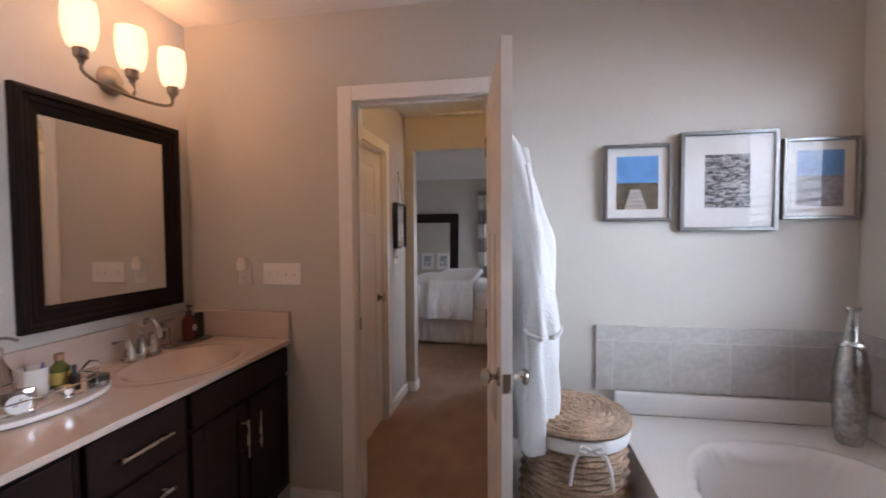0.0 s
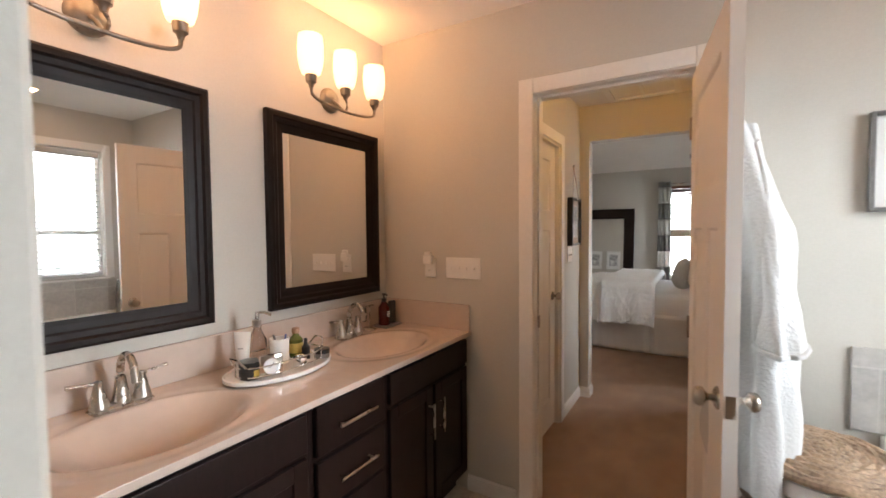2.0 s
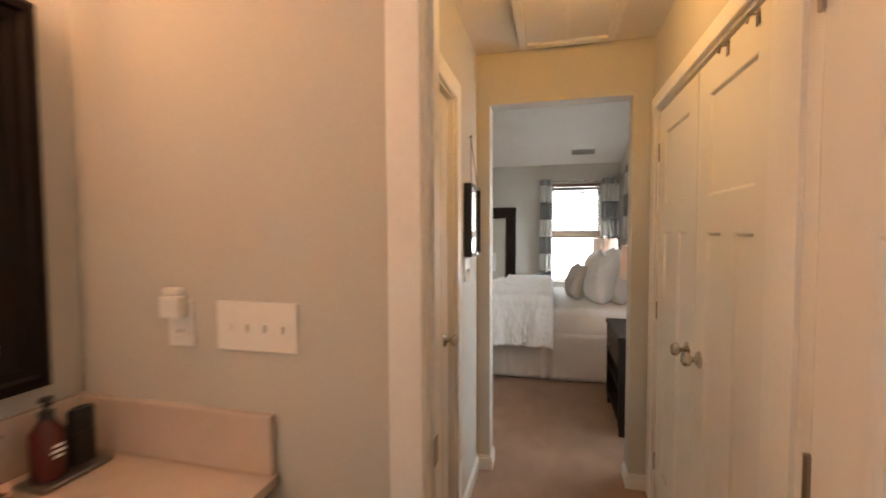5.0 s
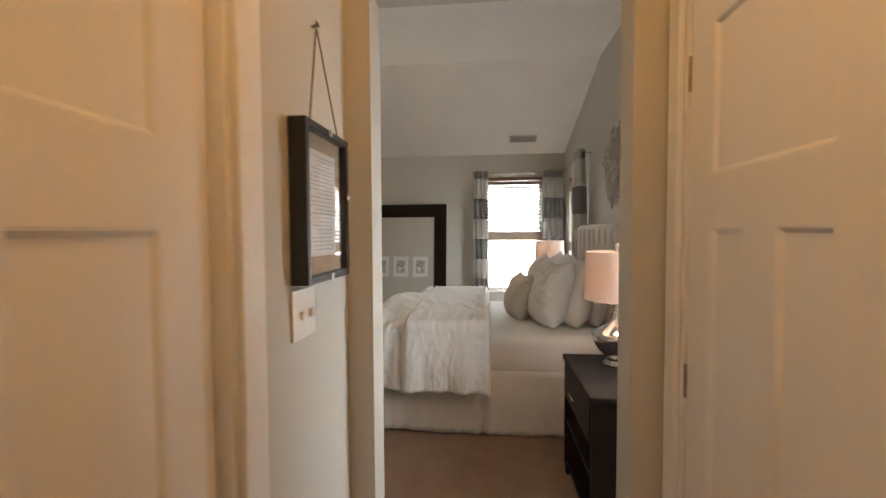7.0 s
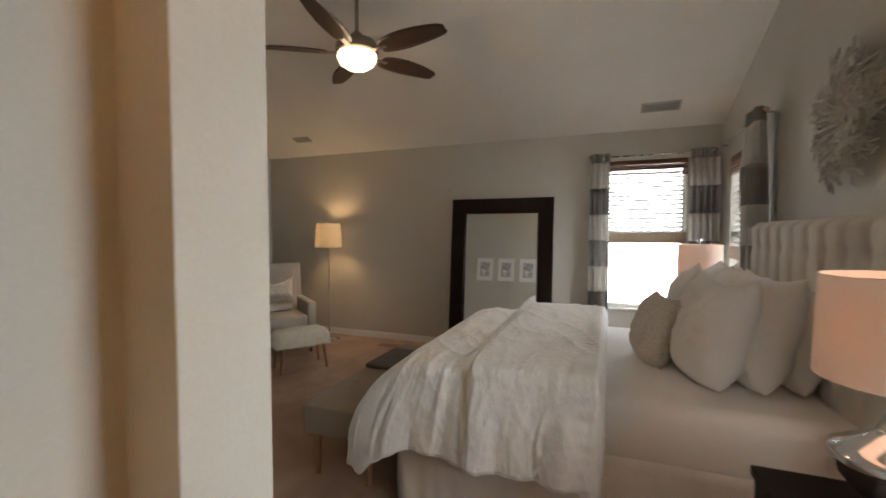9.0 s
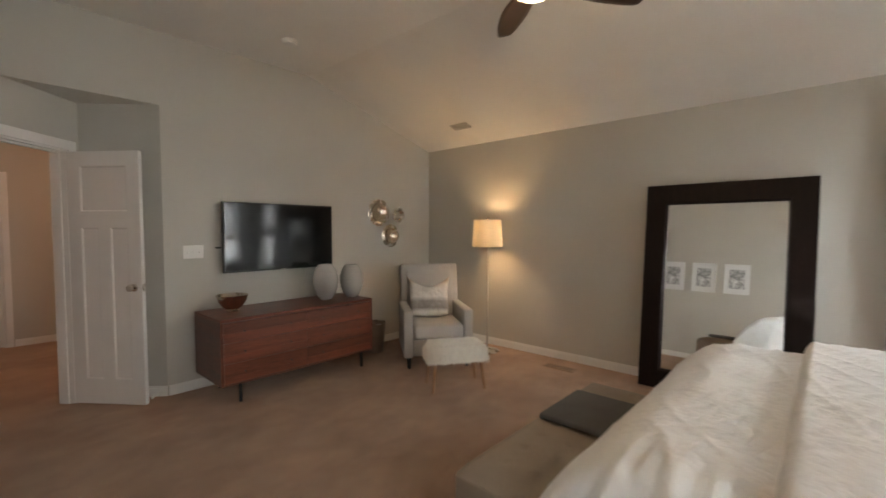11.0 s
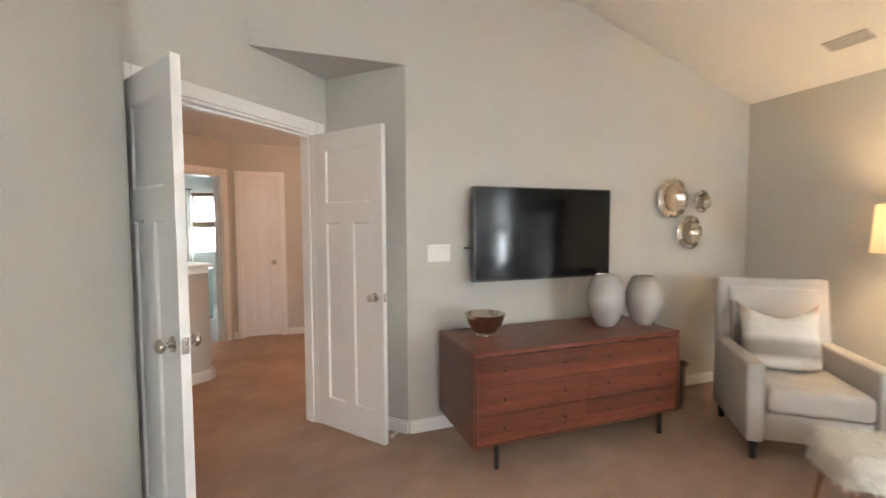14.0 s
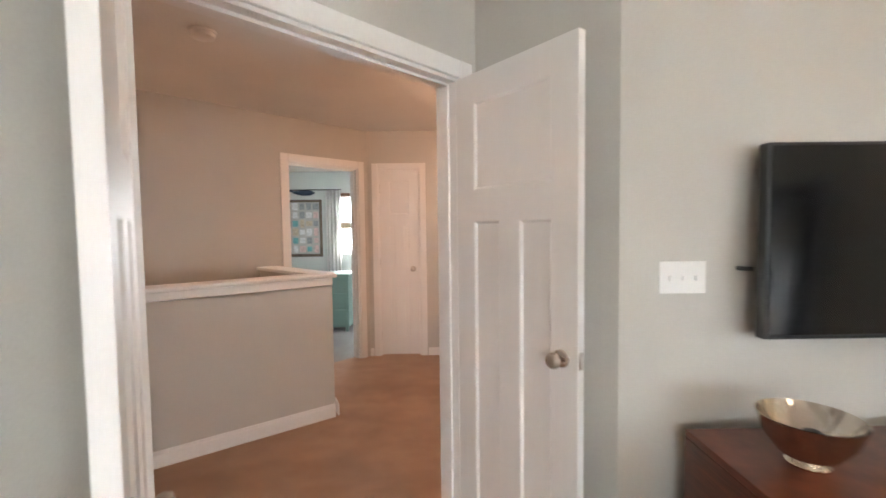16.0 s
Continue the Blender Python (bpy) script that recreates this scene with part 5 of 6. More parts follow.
def table_lamp(m, label):
    t = thing("table_lamp", m, label, "lamp", "bedside lamps")
    part("foot", L([(0, 0), (0.068, 0), (0.070, 0.010), (0.060, 0.018), (0.050, 0.030), (0.052, 0.040)], 36), M_CHROME, t, smooth=True)
    part("body", L([(0.050, 0.040), (0.058, 0.048), (0.092, 0.080), (0.118, 0.115), (0.131, 0.150), (0.134, 0.163), (0.130, 0.172), (0.105, 0.186), (0.070, 0.206), (0.042, 0.236), (0.027, 0.272), (0.024, 0.305), (0.028, 0.33)], 40), M_CHROME, t, "mirrored gourd-shaped base", smooth=True)
    part("stem", T([(0, 0, 0.33), (0, 0, 0.63)], 0.006, 8), M_CHROME, t)
    sh = part("shade", L([(0.169, 0.355), (0.162, 0.612), (0.159, 0.612), (0.166, 0.355)], 44), M_PEACHSH, t, "peach drum shade, lit inside", smooth=True)
    part("finial", L([(0, 0.63), (0.01, 0.633), (0.014, 0.645), (0.010, 0.656), (0, 0.660)], 12), M_CHROME, sh, smooth=True)
    part("spider", T([(-0.159, 0, 0.605), (0, 0, 0.600), (0.159, 0, 0.605)], 0.002, 6), M_CHROME, sh)
    p = m @ Vector((0, 0, 0.47))
    bulb("bedside_bulb", p, 2.5, (1.0, 0.64, 0.40), 0.035)


table_lamp(pose(0.45, 5.09, 0.70), "chrome gourd table lamp with a peach shade")
table_lamp(pose(0.48, 7.80, 0.70), "chrome gourd table lamp with a peach shade")

# ---- bench, leaning mirror, pictures ----
bn = thing("bench", pose(-1.62, 6.35, 0), "taupe tufted bench at the foot of the bed", "bench")
_bm = cloth(24, 70, lambda u, v: Vector(((u - 0.5) * 0.42, (v - 0.5) * 1.36, 0.475 - 0.018 * (abs(math.sin(u * 3 * math.pi)) < 0.25) * (abs(math.sin(v * 9 * math.pi)) < 0.25) - 0.04 * max(abs(2 * u - 1), abs(2 * v - 1)) ** 10)))
part("seat_top", _bm, M_BENCHUP, bn, smooth="all")
part("seat_base", B(-0.21, -0.68, 0.27, 0.21, 0.68, 0.44, 0.015), M_BENCHUP, bn)
for x in (-0.17, 0.17):
    for y in (-0.6, 0.6):
        part("leg", L([(0, 0), (0.014, 0), (0.024, 0.269), (0, 0.269)], 12, pose(x, y, 0)), M_OAK, bn)
th = thing("throw_blanket", pose(-1.615, 6.465, 0.478), "dark grey folded throw lying on the bench", "blanket")
part("fold", B(-0.165, -0.215, 0.001, 0.20, 0.215, 0.032, 0.012, 3), M_THROW, th, smooth=True)

framed_mirror("leaning_mirror", facing(-1.397, 8.545, 0.905, 180) @ pose(0, 0, 0, 5.5, 0, 0), 1.19, 1.80, 0.175, 0.05, "large floor mirror in a wide espresso frame, leaning on the wall", M_ESPRESSO, flat=True)
M_BOT = mat("print_botanical", (0.20, 0.25, 0.28), 0.7, vary=0.8, size=16, fine=40, tint=(0.62, 0.64, 0.64))
for x in (-2.82, -2.34, -1.86):
    framed_picture("framed_picture", facing(x, 4.141, 1.425, 0), 0.36, 0.50, 0.015, 0.025, M_PAPER, "white-framed blue-grey botanical print", [(0, 0, 1, 1, M_BOT)], (-0.11, -0.16, 0.11, 0.16), group="pictures on the bedroom wall", glazed=False)

# ---- dresser wall ----
ds = thing("dresser", pose(0, 0, 0), "reddish walnut six-drawer dresser on black metal legs", "dresser")
DX0, DX1, DY0, DY1, DZ0, DZ1 = -4.80, -4.235, 5.675, 7.165, 0.17, 0.705
part("top", B(DX0, DY0, DZ1 - 0.025, DX1, DY1, DZ1, 0.003), M_WALNUT, ds)
part("side", B(DX0, DY0, DZ0, DX1, DY0 + 0.024, DZ1 - 0.0255, 0.002), M_WALNUT, ds)
part("side", B(DX0, DY1 - 0.024, DZ0, DX1, DY1, DZ1 - 0.0255, 0.002), M_WALNUT, ds)
part("carcass", B(DX0 + 0.002, DY0 + 0.0245, DZ0 + 0.002, DX1 - 0.03, DY1 - 0.0245, DZ1 - 0.026), M_DARK, ds)
part("bottom_rail", B(DX1 - 0.029, DY0 + 0.0245, DZ0, DX1, DY1 - 0.0245, DZ0 + 0.012), M_WALNUT, ds)
_mid = (DY0 + DY1) / 2
for a, b in ((DY0 + 0.027, _mid - 0.002), (_mid + 0.002, DY1 - 0.027)):
    for k in range(3):
        z0 = DZ0 + 0.015 + k * 0.164
        # each drawer front is laid up from three boards
        n = [0.0, 0.33 + 0.14 * ((k * 7 + int(a * 10)) % 3) / 2, 1.0]
        dr = part("drawer", B(DX1 - 0.0285, a, z0, DX1 - 0.014, b, z0 + 0.160), M_WALNUT, ds)
        for q in range(2):
            part("board", B(DX1 - 0.0135, a, z0 + 0.16 * n[q] + 0.0004, DX1, b, z0 + 0.16 * n[q + 1] - 0.0004), M_WALNUT, dr)
        for f in (0.22, 0.78):
            y = a + (b - a) * f
            part("pull", T([(DX1 + 0.0005, y, z0 + 0.085), (DX1 + 0.012, y, z0 + 0.085), (DX1 + 0.020, y, z0 + 0.075)], 0.005, 8), M_BLACK, dr)
for x in (DX0 + 0.06, DX1 - 0.06):
    for y in (DY0 + 0.17, DY1 - 0.10):
        part("leg", B(x - 0.012, y - 0.012, 0, x + 0.012, y + 0.012, DZ0 - 0.0005, 0.002), M_BLACK, ds)
    part("leg_rail", B(x - 0.011, DY0 + 0.182, DZ0 - 0.02, x + 0.011, DY1 - 0.112, DZ0 - 0.001), M_BLACK, ds)

tv = thing("television", pose(-4.782, 6.478, 1.343), "flat black wall-mounted television, switched off", "television")
part("casing", B(-0.025, -0.565, -0.325, 0.018, 0.565, 0.325, 0.006), M_BEZEL, tv)
part("screen", B(0.0185, -0.553, -0.309, 0.020, 0.553, 0.313), M_SCREEN, tv, "glossy black screen")
part("wall_mount", B(-0.096, -0.2, -0.15, -0.026, 0.2, 0.15), M_BLACK, tv)
part("bracket_arm", B(-0.07, -0.602, -0.10, -0.03, -0.5655, -0.085, 0.003), M_BLACK, tv)
part("logo_bar", B(0.0184, -0.03, -0.321, 0.0195, 0.03, -0.314), M_NICKEL, tv)
part("cable", T([(-0.03, 0.28, -0.30), (-0.05, 0.27, -0.42), (-0.06, 0.22, -0.55), (-0.06, 0.20, -0.63)], 0.0035, 8), M_GREY, tv, "pale cable hanging down")
plate("light_switch", facing(-4.879, 5.703, 1.217, -90), 0.165, 3, "white three-gang toggle switch plate by the television")

bw = thing("bowl", pose(-4.575, 5.905, 0.7055), "footed hammered silver bowl on the dresser", "bowl")
part("bowl_body", L([(0.052, 0.0), (0.055, 0.005), (0.046, 0.014), (0.076, 0.036), (0.110, 0.082), (0.130, 0.142), (0.126, 0.143), (0.100, 0.086), (0.05, 0.046), (0, 0.038)], 40), M_SILVER, bw, smooth=True)
part("ball", L([(0, -0.03), (0.022, -0.022), (0.03, 0), (0.022, 0.022), (0, 0.03)], 18, pose(0.0, 0.01, 0.0745)), M_BLACK, bw, "dark decorative ball", smooth=True)
for y, x, s in ((6.795, -4.515, 1.0), (7.070, -4.455, 0.96)):
    v = thing("glass_vase", pose(x, y, 0.7055), "pearl white ovoid glass vase on the dresser", "vase", "vases on the dresser")
    part("vase_body", L([(r * s, z * s) for r, z in ((0, 0), (0.052, 0), (0.066, 0.008), (0.094, 0.055), (0.119, 0.12), (0.129, 0.185), (0.123, 0.25), (0.103, 0.31), (0.078, 0.350), (0.066, 0.358), (0.060, 0.354), (0.096, 0.305), (0.116, 0.25), (0.122, 0.185), (0.112, 0.12), (0.086, 0.055), (0.05, 0.014), (0, 0.012))], 40), M_WHGLASS, v, smooth=True)

for y, z, r in ((7.755, 1.625, 0.165), (8.085, 1.600, 0.098), (7.945, 1.338, 0.142)):
    d = thing("wall_bowl", facing(-4.879, y, z, -90), "round silver metal wall bowl with a wide rim", "wall decor", "silver wall bowls")
    m = pose(0, 0.001, 0, -90, 0, 0)
    part("dish", L([(0, 0.012), (r * 0.45, 0.014), (r * 0.66, 0.040), (r * 0.70, 0.046), (r * 0.72, 0.04), (r * 0.5, 0.001), (0, 0.001)], 40, m), M_SILVER, d, "amber-reflecting polished dish", smooth=True)
    part("rim", L([(r * 0.70, 0.048), (r * 0.82, 0.052), (r, 0.040), (r, 0.034), (r * 0.82, 0.045), (r * 0.72, 0.041)], 40, m), M_NICKEL, d, "brushed silver rim", smooth=True)

# ---- armchair group ----
CH = pose(-3.94, 7.775, 0, 0, 0, 52.5)
ac = thing("armchair", CH, "pale grey upholstered wing-back recliner armchair", "armchair")


def soft_box(x0, y0, z0, x1, y1, z1, r):
    return B(x0, y0, z0, x1, y1, z1, r, 4)


# the chair faces -y of its own pose
part("seat_base", soft_box(-0.26, -0.36, 0.13, 0.26, 0.30, 0.30, 0.02), M_GREYUP, ac, smooth=True)
part("seat_cushion", soft_box(-0.255, -0.40, 0.302, 0.255, 0.20, 0.455, 0.045), M_GREYUP, ac, smooth=True)
for s in (-1, 1):
    a = part("arm", soft_box(s * 0.262, -0.37, 0.115, s * 0.355, 0.30, 0.595, 0.022), M_GREYUP, ac, smooth=True)
    part("piping", T([(s * 0.268, -0.372, 0.13), (s * 0.268, -0.372, 0.575), (s * 0.30, -0.372, 0.592), (s * 0.348, -0.372, 0.575), (s * 0.348, -0.372, 0.13)], 0.0045, 6), M_GREYUP, a)
_bm = soft_box(-0.335, -0.055, 0.0, 0.335, 0.075, 0.66, 0.03)
_o = part("backrest", _bm, M_GREYUP, ac, smooth=True)
_o.matrix_local = pose(0, 0.27, 0.36, -9, 0, 0)
_i = part("back_cushion", soft_box(-0.262, -0.085, 0.06, 0.262, -0.05, 0.595, 0.016), M_GREYUP, _o, smooth=True)
part("panel_piping", T([(-0.262, -0.078, 0.08), (-0.262, -0.078, 0.585), (-0.252, -0.078, 0.595), (0.252, -0.078, 0.595), (0.262, -0.078, 0.585), (0.262, -0.078, 0.08)], 0.005, 6), M_GREYUP, _o)
part("piping", T([(-0.325, -0.058, 0.03), (-0.325, -0.058, 0.65), (0.325, -0.058, 0.65), (0.325, -0.058, 0.03)], 0.005, 6), M_GREYUP, _o)
for x in (-0.30, 0.30):
    for y in (-0.32, 0.27):
        part("leg", L([(0, 0), (0.018, 0), (0.026, 0.114), (0, 0.114)], 12, pose(x, y, 0)), M_BLACK, ac, "black tapered leg")
_wp = mat("banded_cushion_cloth", (0.70, 0.66, 0.60), 0.95, vary=0.05, size=6, fine=160, bump=0.4, bump_size=160)
_nt = _wp.node_tree
_sep, _rp, _mx = _nt.nodes.new("ShaderNodeSeparateXYZ"), _nt.nodes.new("ShaderNodeValToRGB"), _nt.nodes.new("ShaderNodeMix")
_nt.links.new(_nt.nodes["Texture Coordinate"].outputs["Object"], _sep.inputs[0])
_nt.links.new(_sep.outputs["Z"], _rp.inputs["Fac"])
_rp.color_ramp.elements[0].position, _rp.color_ramp.elements[0].color = 0.05, (0.80, 0.77, 0.72, 1)
_rp.color_ramp.elements[1].position, _rp.color_ramp.elements[1].color = 0.40, (0.52, 0.38, 0.26, 1)
for _p, _c in ((0.09, (0.24, 0.21, 0.185, 1)), (0.16, (0.30, 0.27, 0.24, 1)), (0.21, (0.82, 0.79, 0.74, 1)), (0.35, (0.80, 0.74, 0.66, 1))):
    _rp.color_ramp.elements.new(_p).color = _c
_mx.data_type = "RGBA"
_mx.inputs["Factor"].default_value = 0.75
_old = _nt.nodes["Principled BSDF"].inputs["Base Color"].links[0].from_socket
_nt.links.new(_old, _mx.inputs["A"])
_nt.links.new(_rp.outputs["Color"], _mx.inputs["B"])
_nt.links.new(_mx.outputs["Result"], _nt.nodes["Principled BSDF"].inputs["Base Color"])
pl = pillow(CH @ pose(-0.05, -0.02, 0.462, 0, 0, 84) @ pose(0, 0, 0, 0, 20, 0), 0.47, 0.45, 0.17, _wp, "cream and grey banded cushion, dented on top, on the armchair", chop=0.12)

OT = pose(-3.215, 7.295, 0, 0, 0, 56.5)
ot = thing("ottoman", OT, "ivory faux-fur ottoman stool with splayed wooden legs", "ottoman")


def fur_pt(u, v):
    a, b = 2 * u - 1, 2 * v - 1
    e = max(abs(a), abs(b))
    # a boxed cover: flat on top, turning down over the edge
    t = min(1.0, e / 0.62)
    k = t / e if e > 0 else 0.0
    down = max(0.0, (e - 0.62) / 0.38)
    px, py = a * k, b * k
    r = (abs(px) ** 7 + abs(py) ** 7) ** (1 / 7)
    if r > 1:
        px, py = px / r, py / r
    n = 0.014 * noise.noise(Vector((px * 9, py * 7, down * 3)))
    z = 0.405 - 0.022 * t ** 9 - 0.125 * down
    grow = 0.94 + 0.06 * min(1.0, down * 5) + 0.03 * down
    return Vector((px * 0.265 * grow + n * 0.6 * px, py * 0.160 * grow + n * 0.6 * py, z + n * 0.7))


part("fur_cover", cloth(90, 70, fur_pt), M_FUR, ot, smooth="all")
part("seat_pad", B(-0.245, -0.145, 0.275, 0.245, 0.145, 0.375, 0.02), M_FUR, ot)
_bm = bmesh.new()
random.seed(21)
for k in range(7000):
    u, v = random.random(), random.random()
    q = fur_pt(u, v)
    e = max(abs(2 * u - 1), abs(2 * v - 1))
    out = Vector((q.x, q.y * 1.6, 0)).normalized()
    if e > 0.66:
        t = q + out * random.uniform(0.008, 0.018) + Vector((random.uniform(-0.01, 0.01), random.uniform(-0.01, 0.01), -random.uniform(0.008, 0.032)))
    else:
        t = q + Vector((random.uniform(-0.02, 0.02), random.uniform(-0.02, 0.02), random.uniform(0.004, 0.012)))
    w = Vector((random.uniform(-1, 1), random.uniform(-1, 1), 0.2)) * 0.0035
    _bm.faces.new([_bm.verts.new(q - w), _bm.verts.new(q + w), _bm.verts.new(t)])
tagged(part("fur", _bm, M_FUR, ot), kind="stuff")
for sx in (-1, 1):
    for sy in (-1, 1):
        part("leg", T([(sx * 0.205, sy * 0.105, 0.276), (sx * 0.235, sy * 0.135, 0.0)], 0.014, 10, radii=[0.018, 0.011]), M_OAK, ot, "pale turned wood leg", smooth=True)

fl = thing("floor_lamp", pose(-3.665, 8.395, 0), "brushed nickel floor lamp with a lit linen drum shade", "lamp")
part("base", L([(0, 0), (0.14, 0), (0.14, 0.012), (0.06, 0.025), (0.02, 0.035), (0.012, 0.05)], 36), M_NICKEL, fl, smooth=True)
part("pole", T([(0, 0, 0.04), (0, 0, 1.50)], 0.011, 12), M_POLE, fl, smooth=True)
_o = part("shade", L([(0.175, 1.215), (0.155, 1.525), (0.152, 1.525), (0.172, 1.215)], 44), M_LAMPSH, fl, "lit linen drum shade", smooth=True)
part("finial", L([(0, 1.53), (0.01, 1.535), (0.012, 1.55), (0, 1.56)], 12), M_NICKEL, _o, smooth=True)
part("spider", T([(-0.153, 0, 1.515), (0, 0, 1.505), (0.153, 0, 1.515)], 0.002, 6), M_NICKEL, _o)
bulb("floor_lamp_bulb", (-3.665, 8.395, 1.40), 18, (1.0, 0.65, 0.34), 0.06)
bk = thing("wastebasket", pose(-4.62, 7.50, 0), "small dark metal basket standing behind the dresser", "basket")
part("wall", L([(0, 0.003), (0.10, 0.003), (0.13, 0.34), (0.127, 0.34), (0.097, 0.008), (0, 0.008)], 28), M_BRONZE, bk, smooth=True)
part("rim", T([(0.13 * math.cos(a), 0.13 * math.sin(a), 0.34) for a in [2 * math.pi * k / 28 for k in range(28)]], 0.006, 6, True), M_NICKEL, bk)

# ---- bedroom ceiling ----
FAN = (-1.80, 6.21)
fan = thing("ceiling_fan", pose(*FAN, 0), "five-blade dark wood ceiling fan with a lit glass bowl", "ceiling fan")
part("canopy", L([(0, 3.038), (0.07, 3.038), (0.06, 2.99), (0.02, 2.975), (0, 2.975)], 28), M_BRONZE, fan, smooth=True)
part("downrod", T([(0, 0, 2.98), (0, 0, 2.72)], 0.013, 12), M_BRONZE, fan, smooth=True)
part("motor", L([(0, 2.74), (0.03, 2.735), (0.05, 2.70), (0.125, 2.675), (0.14, 2.645), (0.14, 2.61), (0.12, 2.595), (0, 2.595)], 36), M_BRONZE, fan, smooth=True)
_o = part("light_bowl", L([(0.125, 2.594), (0.132, 2.575), (0.115, 2.535), (0.07, 2.505), (0, 2.492)], 36), M_FANGL, fan, "lit frosted glass bowl", smooth=True)
_o.visible_shadow = False
bulb("fan_bulb", (FAN[0], FAN[1], 2.47), 9, (1.0, 0.72, 0.45), 0.06)
for k in range(5):
    m = pose(0, 0, 2.604, 0, 0, 64 + 72 * k)

    def blade(u, v):
        x = 0.19 + 0.48 * u
        w = 0.045 + 0.035 * math.sin(math.pi * min(1, u * 1.05) ** 0.8) ** 0.8 if u < 0.97 else 0.03
        y = (v - 0.5) * 2 * w
        return m @ Vector((x, y, 0.012 * math.sin(u * 2) - y * 0.22))
    o = thick(part("blade", cloth(20, 6, blade), M_BLADE, fan, smooth="all"), 0.007)
    _bm = bmesh.new()
    box(_bm, 0.12, -0.018, -0.008, 0.24, 0.018, 0.0, 0.003, 1, m)
    part("blade_iron", _bm, M_BRONZE, o)


def register(name, m, w, h, label, slats=7):
    r = thing(name, m, label, "vent", "air vents")
    part("backing", B(-w / 2 + 0.01, -h / 2 + 0.01, -0.004, w / 2 - 0.01, h / 2 - 0.01, -0.001), M_DARK, r)
    _b = bmesh.new()
    for a in ((-w / 2, -h / 2, -w / 2 + 0.018, h / 2), (w / 2 - 0.018, -h / 2, w / 2, h / 2), (-w / 2 + 0.018, -h / 2, w / 2 - 0.018, -h / 2 + 0.018), (-w / 2 + 0.018, h / 2 - 0.018, w / 2 - 0.018, h / 2)):
        box(_b, a[0], a[1], -0.008, a[2], a[3], -0.001)
    part("frame", _b, M_GREY, r)
    for k in range(slats):
        y = -h / 2 + 0.024 + (h - 0.048) * k / (slats - 1)
        part("slat", B(-w / 2 + 0.0185, y - 0.003, -0.009, w / 2 - 0.0185, y + 0.003, -0.0045), M_GREY, r)


def on_slope(x, y):
    return pose(x, y, CEIL_FLAT + (FAR_Z - CEIL_FLAT) * (y - CREASE) / (FAR_Y - CREASE) - 0.001, math.degrees(math.atan2(FAR_Z - CEIL_FLAT, FAR_Y - CREASE)), 0, 0)


register("ceiling_vent", on_slope(0.21, 8.28), 0.34, 0.16, "white ceiling air register on the sloped ceiling")
register("ceiling_vent", on_slope(-3.95, 8.25), 0.24, 0.12, "white ceiling air register on the sloped ceiling")
sm = thing("smoke_detector", pose(-4.24, 6.30, 3.039), "white round smoke detector on the ceiling", "smoke detector")
part("base", L([(0, -0.0005), (0.068, -0.0005), (0.068, -0.012), (0, -0.012)], 28), M_PLASTIC, sm)
part("cover", L([(0.062, -0.0125), (0.058, -0.032), (0.03, -0.042), (0, -0.042)], 28), M_PLASTIC, sm, smooth=True)
M_TANSLOT = mat("shadowed_tan_metal", (0.17, 0.105, 0.065), 0.6, vary=0.1)
fv = thing("floor_vent", pose(-2.74, 8.385, 0.002), "tan metal floor register in the carpet", "vent")
part("frame", B(-0.16, -0.06, 0, 0.16, 0.06, 0.006, 0.002), mat("tan_metal", (0.30, 0.19, 0.12), 0.5, vary=0.1), fv)
for k in range(9):
    part("slot", B(-0.135 + k * 0.031, -0.04, 0.0062, -0.122 + k * 0.031, 0.04, 0.0068), M_TANSLOT, fv)
st = thing("door_stop", pose(-4.84, 5.40, 0), "small white spring door stop at the baseboard", "door stop")
part("spring", T([(0, 0, 0.05), (0.05, -0.05, 0.05)], 0.007, 8), M_PLASTIC, st)
part("tip", L([(0, -0.01), (0.012, -0.008), (0.012, 0.008), (0, 0.01)], 12, pose(0.055, -0.055, 0.05)), M_PLASTIC, st)

# ---- landing ----


def pony(name, p0, p1, t=0.12, h=1.045):
    """A half wall capped with a moulded board, its near face on p0-p1 and its body to the right."""
    p0, p1 = Vector(p0), Vector(p1)
    d = p1 - p0
    m = Matrix.Translation((p0.x, p0.y, 0)) @ Matrix.Rotation(math.atan2(d.y, d.x), 4, "Z")
    w = structure(part(name, box(bmesh.new(), 0, -t, 0, d.length, 0, h, m=m), M_WALL))
    bm = bmesh.new()
    box(bm, -0.03, -t - 0.03, h + 0.001, d.length + 0.03, 0.03, h + 0.028, 0.006, 2, m)
    box(bm, 0.0, 0.001, h - 0.055, d.length, 0.016, h, 0.004, 1, m)
    structure(part("trim_" + name, bm, M_TRIM))


pony("half_wall_stairs", (-6.515, 4.045), (-5.45, 2.60))
pony("half_wall_return", (-7.27, 3.32), (-6.63, 4.0))
base_run("baseboard_half_wall", (-6.515, 4.045), (-5.45, 2.60), h=0.10)
base_run("baseboard_half_wall_end", (-6.62, 4.02), (-6.53, 4.06), h=0.10)
sm = thing("smoke_detector", pose(-5.67, 3.617, 2.4445), "white round smoke detector on the landing ceiling", "smoke detector")
part("base", L([(0, -0.0005), (0.068, -0.0005), (0.068, -0.012), (0, -0.012)], 28), M_PLASTIC, sm)
part("cover", L([(0.062, -0.0125), (0.058, -0.032), (0.03, -0.042), (0, -0.042)], 28), M_PLASTIC, sm, smooth=True)

